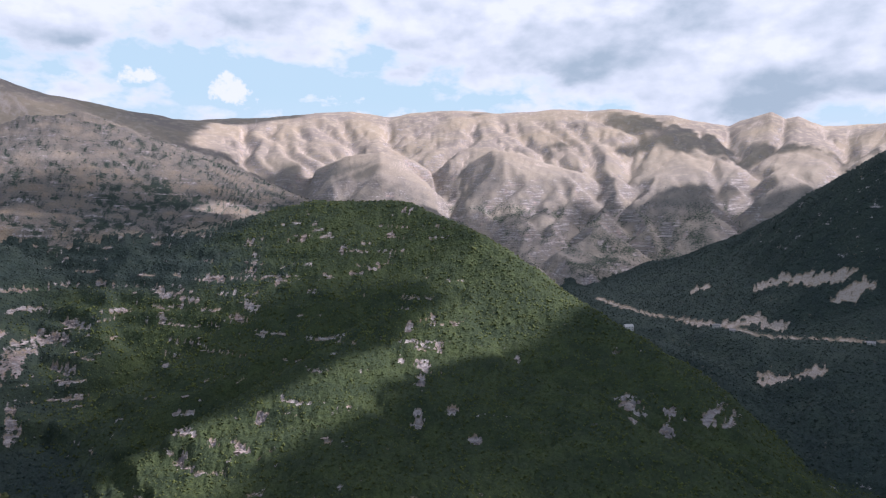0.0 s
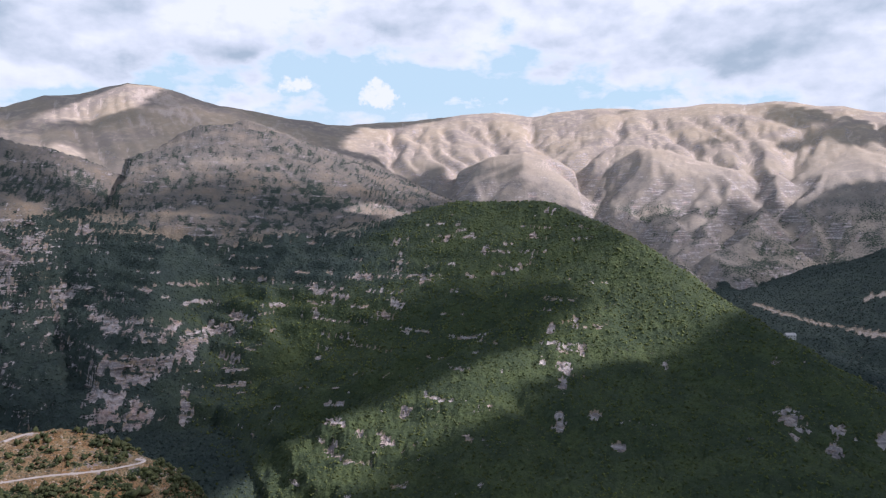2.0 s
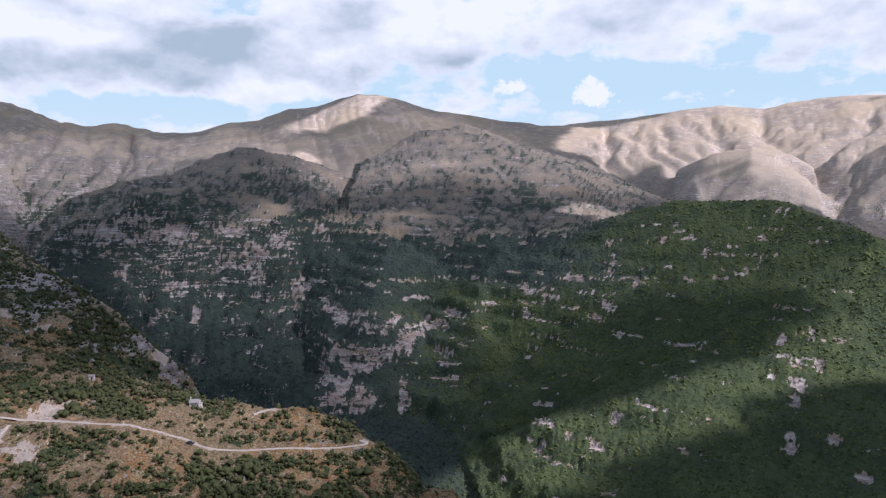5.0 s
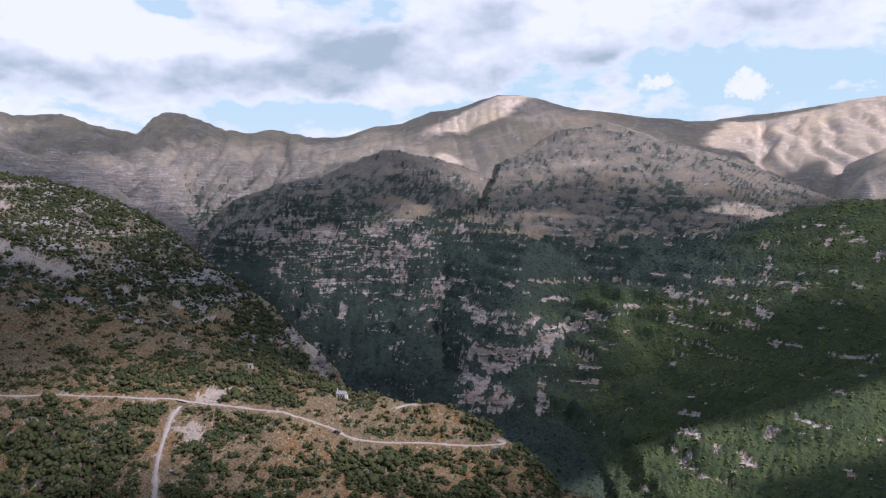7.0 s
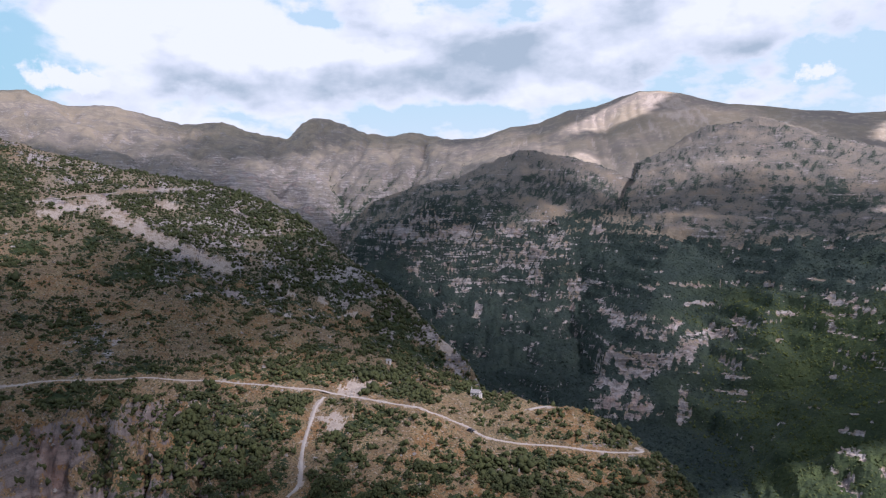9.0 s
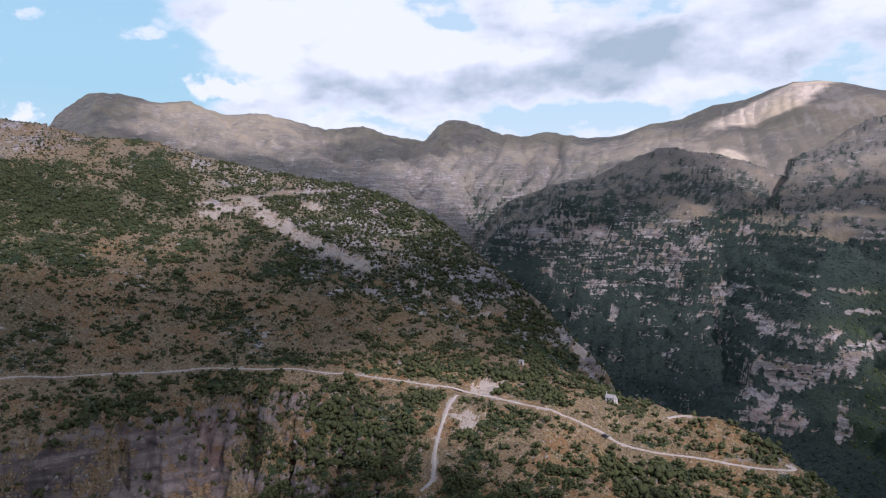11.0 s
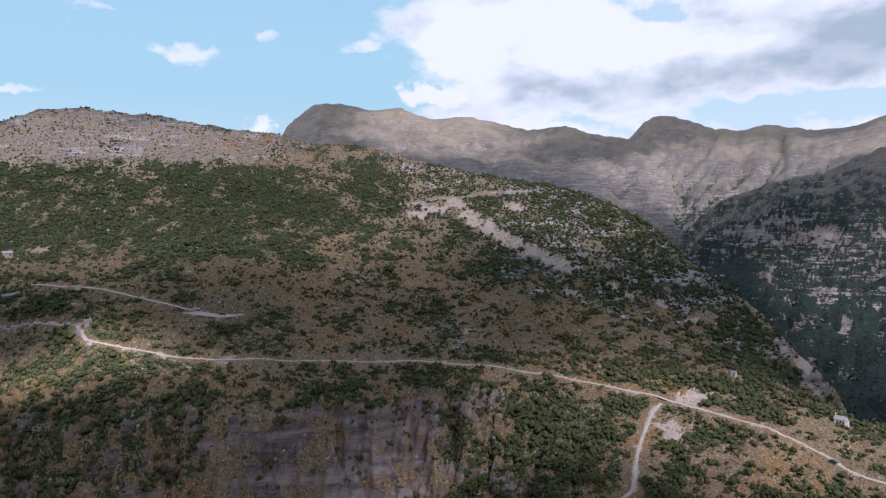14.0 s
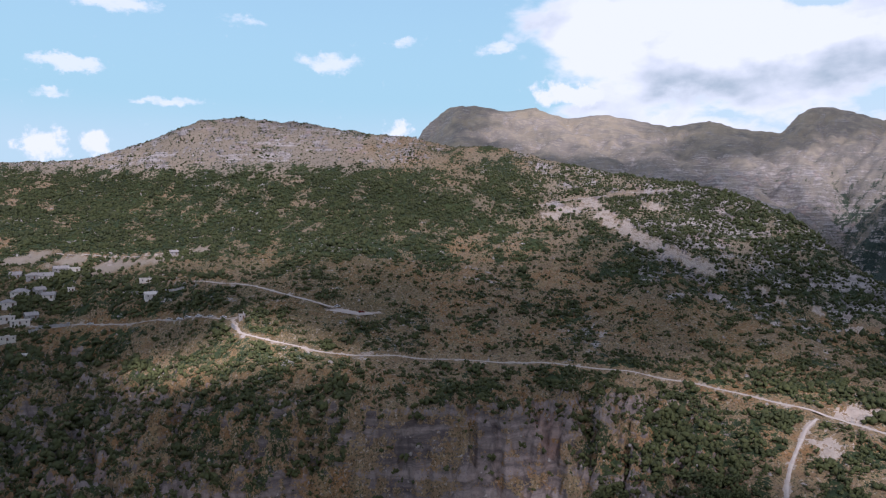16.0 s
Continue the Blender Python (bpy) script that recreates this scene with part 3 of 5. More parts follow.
CELL = 10.0
ex, ey = np.meshgrid(np.arange(-4500, 3200, CELL), np.arange(-500, 4740, CELL), indexing="ij")
pi, pj = polar(ex, ey)
inside = (np.hypot(ex, ey) > 680) & (np.hypot(ex, ey) < 4720) & (pi < np.searchsorted(AZ, 97)) & (np.degrees(np.arctan2(-ex, ey)) > -37.5)
pi, pj = np.clip(pi, 0, len(AZ) - 1).astype(int), np.clip(pj, 0, NR - 1).astype(int)
rough = Z[pi, pj].astype(np.float64)
inside &= HIGH[pi, pj]
inside[[0, -1]] = False
inside[:, [0, -1]] = False
worn = rough + 5.0 * fbm(ex / 60, ey / 60, 3, 17)
NX, NY = worn.shape
STEPS = [(-1, 0, 1.0), (1, 0, 1.0), (0, -1, 1.0), (0, 1, 1.0), (-1, -1, 1.414), (-1, 1, 1.414), (1, -1, 1.414), (1, 1, 1.414)]
flat_in = inside.ravel().tolist()
hops = [a * NY + b for a, b, _ in STEPS]
rim = np.zeros_like(inside)
for a, b, _ in STEPS:
    rim |= np.roll(inside, (a, b), (0, 1))
rim &= ~inside
starts = np.nonzero(rim.ravel())[0].tolist()
for turn_no in range(9):
    zz = worn.ravel().tolist()
    seen = [not f for f in flat_in]
    heap = [(zz[k], k) for k in starts]
    heap.sort()
    order, parent = [], [-1] * len(zz)
    # flood inwards from the rim: each cell drains to the one that reached it
    buckets = collections.defaultdict(list)
    for high_, k in heap:
        buckets[int(high_)].append(k)
    level, top_level = min(buckets), int(max(zz)) + 400
    while level <= top_level:
        row = buckets.get(level)
        if row:
            n_done = 0
            while n_done < len(row):
                k = row[n_done]
                n_done += 1
                order.append(k)
                for hop in hops:
                    q = k + hop
                    if not seen[q]:
                        seen[q] = True
                        parent[q] = k
                        if zz[q] < zz[k]:
                            zz[q] = zz[k] + 0.01
                        lv = int(zz[q])
                        buckets[lv if lv > level else level].append(q)
            del buckets[level]
        level += 1
    area = [1.0] * len(zz)
    for k in reversed(order):
        if parent[k] >= 0:
            area[parent[k]] += area[k]
    for k in order:
        p = parent[k]
        if p >= 0:
            c = 0.060 * area[k] ** 0.4
            zz[k] = (zz[k] + c * zz[p]) / (1 + c)
    worn = np.where(inside, np.array(zz).reshape(NX, NY), worn)
    for _ in range(2):
        for a, b, far_ in STEPS:
            worn = np.where(inside, np.minimum(worn, np.roll(worn, (a, b), (0, 1)) + 0.85 * far_ * CELL), worn)
change = np.where(inside, np.clip(worn - rough, -130, 10), 0).astype(np.float32)
stream = np.where(inside, np.log(np.array(area).reshape(NX, NY)), 0).astype(np.float32)


def even(grid):
    return 0.5 * grid + 0.125 * sum(np.roll(grid, (a, b), (0, 1)) for a, b in ((1, 0), (-1, 0), (0, 1), (0, -1)))


stream = even(stream)


def onto(grid):
    """A square grid's values at the places of the land's columns."""
    fx, fy = np.clip((X + 4500) / CELL, 0, NX - 1.01), np.clip((Y + 500) / CELL, 0, NY - 1.01)
    a, b = fx.astype(np.int32), fy.astype(np.int32)
    fx, fy = fx - a, fy - b
    out = grid[a, b] * (1 - fx) * (1 - fy) + grid[a + 1, b] * fx * (1 - fy) + grid[a, b + 1] * (1 - fx) * fy + grid[a + 1, b + 1] * fx * fy
    return out.astype(np.float32)


hem = np.where(WHICH == ID["knob"], 2800.0, np.where(WHICH == ID["foothill"], 2480.0, np.where(WHICH == ID["mound"], 3250.0, np.where(among("plateau", "east"), 0.0, hem))))
Z = Z + onto(change) * HIGH * np.where(WHICH == ID["plateau"], 0.6, np.where(among("east", "knob", "foothill", "peak"), 0.5, 1.0)) * (0.12 + 0.88 * step(15, np.where(among("knob", "foothill", "mound"), 110.0, 260.0), np.abs(hem - RR[None])))
del hem
STREAM = onto(stream) * HIGH
# an open valley between the two nearer mountains
at = np.nonzero((AZ > 33) & (AZ < 43))[0]
soft_z = sum(Z[at + k] for k in range(-12, 13)) / 25
w = (step(34.5, 37, AZ[at]) * step(41.5, 39, AZ[at]))[:, None] * (step(1700, 1850, RR) * step(3000, 2700, RR))[None]
Z[at] = Z[at] * (1 - w) + soft_z * w
del soft_z
# the pointed top of the nearer mountain
tip = 708 - 0.40 * np.hypot(X + 1282, Y - 2517)
Z = np.where(WHICH == ID["knob"], np.maximum(Z, tip + 4 * fbm(X / 40, Y / 40, 3, 16)), Z)
del tip
del worn, rough, change, stream, zz, seen, parent, area, order, pi, pj
LOWER = among("knob", "foothill", "east")
g2 = ridged(across / 130 + 0.5 * perlin(X / 160, Y / 160, 4), RR[None] / 900 + 0 * across, 4, 15)
Z = Z + np.where(LOWER, np.where(WHICH == ID["east"], 4, 8) * (g2 - 0.62), 0)
PLAT = among("plateau")
g3 = ridged(AZ[:, None] * 0.0175 * 1300 / 120 + 0.5 * perlin(X / 120, Y / 120, 6), RR[None] / 700 + 0 * across, 4, 18)
Z = Z + np.where(PLAT, 4 * (g3 - 0.62), 0) * step(1450, 1300, RR)[None]


def terrace(z, period, sharp, phase=0):
    """Turns an even slope into ledges and walls."""
    q = z / period + phase
    f = q - np.floor(q)
    return (np.floor(q) + step(0.5 - sharp, 0.5 + sharp, f) - phase) * period


# limestone bands: along the plateau's front, in the gorge and under the track
wave = 6 * fbm(X / 170, Y / 170, 3, 21)
patch = fbm(X / 120, Y / 120, 4, 23)
azc = AZ[:, None] + 0 * RR[None]
band = 0.6 * PLAT * np.clip(step(6, 24, azc) * 0.9 + 0.1, 0, 1) * step(-0.35, 0.2, patch) * step(330 + 45, 330 + 10, Z)
band = np.maximum(band, PLAT * step(37, 42, azc) * (0.75 + 0.4 * patch))
wave = wave + 5 * fbm(X / 45, Y / 45, 3, 24)
zt = terrace(Z + wave, 27 + 0 * Z, 0.2) - wave
Z = Z * (1 - band) + zt * band
crag = fbm(X / 26, Y / 26, 4, 29, 0.6)
Z = Z + PLAT * step(34, 42, azc) * 9 * crag + PLAT * 2.5 * crag
SPUR = among("spur")
low = 0.95 * SPUR * step(238, 228, Z) * step(66, 78, azc) * step(-0.25, 0.2, fbm(X / 60, Y / 60, 3, 27))
zt = terrace(Z + wave * 0.6, 24, 0.22, 0.35) - wave * 0.6
Z = Z * (1 - low) + zt * low
rib = ridged(AZ[:, None] * 0.01745 * 350 / 15 + 0.25 * fbm(X / 30, Y / 30, 2, 35), RR[None] / 120 + 0 * X, 3, 34)
notch = step(0.13, 0.0, np.abs(perlin(AZ[:, None] * 0.01745 * 350 / 24 + 0.3 * fbm(X / 20, Y / 20, 2, 36), RR[None] / 160 + 0 * X, 38)))
Z = Z + SPUR * step(238, 226, Z) * step(62, 76, azc) * (8.5 * fbm(X / 11, Y / 11, 5, 30, 0.65) + 13 * (rib - 0.6) - 9 * notch * step(-0.1, 0.2, patch))
STRATA = among("knob", "foothill", "west")
zt = terrace(Z + wave * 1.5, 26, 0.25) - wave * 1.5
Z = np.where(STRATA, Z * 0.6 + zt * 0.4, Z)
HILLM = among("hill", "spur")
zt = terrace(Z + wave * 0.4, 7, 0.25) - wave * 0.4
Z = np.where(HILLM, Z * 0.88 + zt * 0.12 + 1.6 * fbm(X / 16, Y / 16, 3, 32, 0.6), Z)
del zt, wave, crag


def height(x, y, grid=None):
    """The land's height (or another grid's value) at places in the plan."""
    grid = Z if grid is None else grid
    az = np.degrees(np.arctan2(-np.asarray(x, float), np.asarray(y, float)))
    az = np.where(az < -38, az + 360, az)
    i = np.interp(az, AZ, np.arange(len(AZ)))
    j = (np.log(np.hypot(x, y)) - LR[0]) / (LR[1] - LR[0])
    i0, j0 = np.clip(i.astype(int), 0, len(AZ) - 2), np.clip(j.astype(int), 0, NR - 2)
    fi, fj = np.clip(i - i0, 0, 1), np.clip(j - j0, 0, 1)
    return (grid[i0, j0] * (1 - fi) * (1 - fj) + grid[i0 + 1, j0] * fi * (1 - fj)
            + grid[i0, j0 + 1] * (1 - fi) * fj + grid[i0 + 1, j0 + 1] * fi * fj)

# ---- the ground: one sheet, its rows closer where the slopes face the valley ----
def made(name, verts, faces, mat, smooth=False):
    """A mesh object from arrays: verts (n, 3), faces (m, 3) or (m, 4)."""
    verts, faces = np.asarray(verts, np.float32), np.asarray(faces, np.int32)
    me = bpy.data.meshes.new(name)
    k = faces.shape[1]
    me.vertices.add(len(verts))
    me.vertices.foreach_set("co", verts.ravel())
    me.loops.add(faces.size)
    me.loops.foreach_set("vertex_index", faces.ravel())
    me.polygons.add(len(faces))
    me.polygons.foreach_set("loop_start", np.arange(0, faces.size, k, dtype=np.int32))
    me.polygons.foreach_set("use_smooth", np.full(len(faces), smooth))
    me.materials.append(mat)
    me.update(calc_edges=True)
    return new(name, me)


ROWS_R = 400
rise_ = np.arctan2(Z - EYE, RR[None])
open_ = step(-0.035, -0.002, rise_ - np.maximum.accumulate(rise_, axis=1))[:, 1:]
lay = np.abs(np.diff(rise_, axis=1)) * (0.10 + 0.90 * open_) + 0.03 * np.diff(LR)[None]
del rise_, open_
lay = sum(np.roll(lay, s, axis=0) for s in range(-8, 9))
lay = sum(np.roll(lay, s, axis=0) for s in range(-5, 6))
lay = np.cumsum(lay, axis=1)
lay = np.concatenate([np.zeros((len(AZ), 1), np.float32), lay], axis=1)
GR = np.empty((len(AZ), ROWS_R), np.float32)
GZ = np.empty_like(GR)
for k in range(len(AZ)):
    GR[k] = np.interp(np.linspace(0, lay[k, -1], ROWS_R), lay[k], RR)
    GZ[k] = np.interp(GR[k], RR, Z[k])
del lay
GXX = -np.sin(np.radians(AZ))[:, None] * GR
GYY = np.cos(np.radians(AZ))[:, None] * GR


def nearest(x, y, path, reach):
    """Distance from places to a path, and the path's height there; far places get reach."""
    dist, high = np.full(x.shape, reach, np.float32), np.zeros(x.shape, np.float32)
    lo, hi = path[:, :2].min(0) - reach, path[:, :2].max(0) + reach
    at = np.nonzero((x > lo[0]) & (x < hi[0]) & (y > lo[1]) & (y < hi[1]))
    px, py = x[at], y[at]
    best, bz = np.full(px.shape, reach, np.float32), np.zeros(px.shape, np.float32)
    for q in path:
        d = np.hypot(px - q[0], py - q[1])
        near = d < best
        best[near], bz[near] = d[near], q[2]
    dist[at], high[at] = best, bz
    return dist, high


def course(points, gap=1.5):
    """A path through places in the plan, rounded, with the land's height evened along it."""
    p = np.array(points, float)
    p = np.concatenate([[2 * p[0] - p[1]], p, [2 * p[-1] - p[-2]]])
    out = []
    for a, b, c, d in zip(p, p[1:], p[2:], p[3:]):
        n = max(2, int(np.linalg.norm(c - b) / gap))
        t = np.linspace(0, 1, n, endpoint=False)[:, None]
        out.append(0.5 * (2 * b + (c - a) * t + (2 * a - 5 * b + 4 * c - d) * t ** 2 + (3 * b - a - 3 * c + d) * t ** 3))
    xy = np.concatenate(out)
    xy += 0.5 * np.stack([perlin(np.arange(len(xy)) / 9.0, xy[:, 0] * 0), perlin(np.arange(len(xy)) / 9.0, xy[:, 0] * 0 + 9)], 1)
    z = height(xy[:, 0], xy[:, 1])
    n = 13
    z = np.convolve(np.pad(z, n // 2, mode="edge"), np.ones(n) / n, "valid")
    return np.column_stack([xy, z])


PLACES = {}
PLACES["main_track"] = [(-476.6, -134.4), (-446.6, -115.3), (-438.0, -85.1), (-432.5, -56.2), (-436.6, -21.5), (-434.7, 13.8), (-430.9, 69.7), (-422.4, 102.9), (-407.0, 145.9), (-390.3, 172.2), (-358.4, 207.1), (-347.3, 220.4), (-313.0, 244.2), (-299.7, 258.3), (-283.0, 264.7), (-266.9, 288.6), (-240.9, 315.6), (-230.9, 330.4), (-238.2, 332.6)]
PLACES["side_track"] = [(-357.3, 200.9), (-350.4, 191.6), (-331.4, 176.2), (-318.1, 166.0), (-298.4, 154.3), (-291.0, 143.2)]
PLACES["far_bend"] = [(-296.2, 307.5), (-294.8, 318.6), (-290.3, 323.9)]
PLACES["upper_road"] = [(-552.4, -186.1), (-539.2, -155.9), (-528.1, -127.4), (-514.9, -107.8), (-506.6, -89.9), (-498.1, -64.5)]
PLACES["parking"] = [(-497.3, -67.6), (-494.6, -59.3), (-494.0, -50.1), (-497.6, -40.4)]
PLACES["village_road"] = [(-527.8, -318.8), (-536.5, -300.7), (-537.0, -275.4), (-528.0, -241.4), (-510.0, -188.5), (-494.8, -155.3), (-474.0, -126.0)]
PLACES["field_road"] = [(-668.5, -351.7), (-658.7, -325.8), (-656.0, -293.4), (-663.1, -265.1), (-670.5, -246.7)]
PLACES["valley_road"] = [(778.6, 1237.1), (730.4, 1293.9), (670.3, 1341.6), (618.1, 1370.9), (584.8, 1454.1), (518.4, 1537.5), (462.9, 1560.7), (412.3, 1610.4), (379.9, 1699.4)]
PLACES["hill_cut"] = [(-757.7, 119.3), (-774.7, 172.2), (-792.6, 229.8), (-791.2, 278.3)]
PLACES["scree_near"] = [(-752.0, 174.6), (-727.2, 179.8), (-703.5, 184.7), (-681.9, 191.8), (-664.6, 199.6), (-651.3, 208.9), (-637.7, 218.7), (-629.1, 230.1), (-624.9, 242.9), (-740.5, 146.3), (-729.7, 126.5), (-744.2, 238.6)]
PLACES["scarp"] = [(-360.0, 220.5), (-334.8, 194.1), (-364.3, 229.2)]
PLACES["scree_east"] = [(727.7, 1591.2), (759.0, 1576.7), (785.4, 1529.3), (806.5, 1499.8), (839.2, 1472.8), (842.4, 1417.0), (814.6, 1407.7), (642.2, 1452.1), (668.6, 1408.1), (609.0, 1456.3), (551.5, 1492.2), (629.5, 1726.2), (597.3, 1137.4), (555.6, 1166.5)]
PLACES["scree_small"] = [(-1156.7, 1164.4), (-1161.9, 1035.5), (-1408.3, 1057.4), (-496.1, 408.0)]
PLACES["crag_b"] = [(-27.3, 787.3), (35.0, 747.6), (254.0, 785.1), (216.6, 788.8), (314.1, 817.2), (-289.8, 768.6), (-216.2, 752.1), (-216.0, 822.7), (-101.3, 1350.2)]
PLACES["crag_d"] = [(-515.2, 400.0), (-482.0, 406.6)]
PLACES["wall"] = [(-362.5, -97.2), (-355.5, -58.1), (-356.2, -23.5), (-349.9, -6.1), (-356.7, 25.8), (-347.0, 30.8), (-356.3, 57.9), (-363.3, 82.8), (-362.8, -126.6)]
PLACES["grove"] = [(-448.5, -130.3), (-427.7, -107.1), (-454.1, -150.2), (-423.3, -89.1), (-432.0, -70.0)]
PLACES["scree_low"] = [(-598.1, 286.8), (-585.5, 295.3), (-560.1, 346.5), (-576.6, 323.1)]
PLACES["fields"] = [(-655.4, -365.6), (-650.3, -378.2), (-619.5, -287.1), (-631.2, -275.0), (-639.9, -261.0), (-651.9, -245.1), (-661.0, -232.7), (-666.0, -221.2), (-642.9, -328.3)]
CLIFFS = {}
CLIFFS["gorge"] = [(57, 14, 34.4, 16.9), (54.8, -34, 55.0, 16.9), (52.1, -3, 61.9, 14.5), (52.1, -52, 61.9, 10.9), (49.3, -42, 61.9, 19.4), (47, 16, 48.1, 15.7), (45.7, -27, 48.1, 24.2), (43.4, -87, 35.8, 29.0), (42, -61, 24.8, 21.8), (43.4, -136, 19.2, 24.2), (45.7, -104, 35.8, 14.5), (40.3, -168, 20.6, 33.9), (38.6, -31, 22.0, 14.5), (37.9, -52, 16.5, 10.9), (53, -126, 9.6, 19.4), (49.4, -160, 38.5, 8.5), (48, -206, 11.0, 19.4), (51.2, -214, 8.2, 14.5), (55.5, 10, 55.0, 9.7)]
CLIFFS["ledges"] = [(34.7, -143, 19.8, 4.0), (31.2, -139, 49.5, 3.5), (26.9, -135, 55.0, 3.5), (22.9, -131, 49.5, 3.5), (37.4, -195, 27.5, 11.2), (35.1, -188, 35.0, 10.0), (37, -235, 32.5, 16.2), (34.2, -236, 42.5, 17.5), (31.1, -222, 35.0, 15.0), (29, -213, 27.5, 10.0), (35.5, -252, 27.5, 10.0), (33, -200, 30.0, 10.0), (27.7, -193, 22.5, 6.2), (28.4, -243, 22.5, 7.5), (38.3, -263, 15.0, 10.0), (36.9, -272, 20.0, 12.5), (35.1, -288, 22.5, 17.5), (31.9, -288, 10.0, 22.5), (35.9, -300, 10.0, 12.5), (37.3, -289, 20.0, 12.5), (25, -170, 28.6, 4.0), (31, -172, 33.0, 3.5)]
CLIFFS["flank"] = [(15.5, -53, 15.4, 7.0), (14.5, -46, 11.0, 4.9), (14.9, -79, 13.2, 8.4), (11, -43, 13.2, 7.0), (18.1, -116, 28.6, 7.0), (21.3, -145, 24.2, 5.6), (20, -149, 22.0, 4.2), (13.1, -116, 17.6, 7.0), (15.4, -149, 17.6, 8.4), (21.8, -178, 8.8, 9.8), (7.1, -103, 19.8, 3.5), (5.7, -94, 13.2, 3.5), (6.2, -52, 15.4, 2.8), (8, -58, 11.0, 2.1), (13.1, -50, 19.8, 2.1), (10.8, -127, 13.2, 5.6), (15.4, -104, 13.2, 7.0), (16.4, -168, 15.4, 5.6), (9.4, -105, 11.0, 3.5), (1.7, 4, 26.4, 1.8), (-5.3, -34, 19.8, 9.8), (-9.5, -107, 15.4, 4.2)]
CLIFFS["slip"] = [(2.7, -168, 7.0, 7.0), (0.9, -160, 8.0, 6.0), (2.3, -179, 7.0, 2.5), (1.6, -186, 13.0, 5.5), (0.2, -185, 7.0, 5.5), (1.6, -200, 11.0, 4.5), (1.8, -209, 7.0, 3.5), (1.6, -214, 5.0, 4.5), (2, -227, 6.0, 2.5), (3.4, -198, 4.0, 3.5), (3.2, -147, 11.0, 1.5), (-0.7, -224, 9.0, 3.5), (-2.9, -242, 8.0, 2.5)]
CLIFFS["foot"] = [(20.9, -254, 8.8, 2.4), (20, -254, 7.7, 2.0), (18.2, -257, 6.6, 2.0), (16.4, -255, 7.7, 2.0), (14.5, -238, 7.7, 1.6), (11.7, -233, 6.6, 1.2), (-15.1, -227, 14.3, 2.8), (-15.9, -232, 12.1, 2.0), (-18.1, -233, 9.9, 2.8), (-18.8, -238, 12.1, 2.0), (-21.6, -235, 12.1, 2.8), (-22.5, -244, 8.8, 2.8), (-20.9, -241, 8.8, 2.0), (-14.7, -222, 12.1, 1.6), (21.8, -223, 7.7, 2.0)]
CLIFFS["rim"] = [(-4.8, -34, 14, 6), (-6.2, -58, 14, 6), (-7.6, -84, 14, 6), (-9.2, -106, 10, 5), (-3.5, -12, 16, 4), (3, 12, 22, 2.5)]
PATCHES = [('hill_cut', 11, 5, 0.8), ('scree_near', 13, 14, 0.9), ('scree_low', 6, 7, 1.0), ('scarp', 11, 9, 0.8), ('scree_east', 26, 22, 1.0), ('scree_small', 9, 12, 0.9)]
OUTCROPS = [('crag_b', 8, 9, 1.0), ('crag_d', 14, 16, 0.8)]
GAPS = [
    (154, 1216, 140, 150, 0, 1.0),
    (74, 1047, 110, 110, 0, 0.95),
    (-80, 1340, 280, 170, 0, 0.42),
    (-40, 940, 100, 60, 25, 0.9),
    (-126, 851, 110, 70, 35, 0.95),
    (-197, 798, 110, 80, 35, 0.95),
    (-255, 721, 80, 70, 0, 0.9),
    (-134, 3834, 1000, 650, 0, 1.1),
    (-679, 3802, 550, 500, 0, 0.9),
    (944, 3217, 420, 300, 0, 0.9),
    (42, 3162, 700, 360, 0, 0.75),
    (1748, 3735, 120, 160, 0, 0.9),
    (-2285, 3012, 150, 300, 20, 1.0),
    (-2013, 2390, 130, 120, 0, 0.7),
    (-1110, 2041, 110, 60, 0, 0.5),
    (-555, 1911, 170, 90, 0, 0.9),
    (-327, 231, 60, 40, 0, 0.4),
    (-271, 776, 60, 60, 0, 0.7),
    (-250, 312, 80, 80, 0, 0.4),
    (-300, 255, 120, 120, 0, 0.44),
    (-520, 1370, 460, 280, 0, 0.42),
    (-900, 2350, 700, 500, 0, 0.44),
    (517, 2411, 600, 350, 0, 0.38),
    (760, 1526, 500, 450, 0, 0.34),
    (-2714, 1907, 900, 900, 0, 0.42),
    (-3716, 766, 1000, 600, 0, 0.42),
    (-345, 70, 50, 60, 0, 0.40),
    (-360, 224, 34, 26, 0, 0.6),
    (-350, 193, 60, 60, 0, 0.37),
    (-820, -80, 400, 900, 0, 0.425),
    (1521, 3081, 420, 300, 0, 0.6),
    (402, 3013, 500, 300, 0, 0.7),
    (-444, -131, 42, 62, 0, 0.8),
    (905, 3081, 600, 200, 0, 0.7),
    (-480, 300, 160, 160, 0, 0.28),
    (-1150, 1265, 450, 350, 0, 0.40),
    (-817, 1190, 450, 400, 0, 0.29),
    (-380, 150, 70, 90, 0, 0.37),
    (-1300, 2250, 900, 550, 0, 0.445),
    (-1700, 2900, 800, 600, 0, 0.30),
    (-400, 1320, 220, 220, 0, 0.44),
]
VILLAGE = [(-551, -328), (-570, -330), (-578, -318), (-571, -307), (-599, -335), (-601, -325), (-538, -322), (-536, -311), (-546, -308), (-519, -311), (-504, -290), (-579, -294), (-614, -319), (-616, -309), (-600, -350), (-545, -216), (-575, -231), (-471, -126), (-660, -239)]

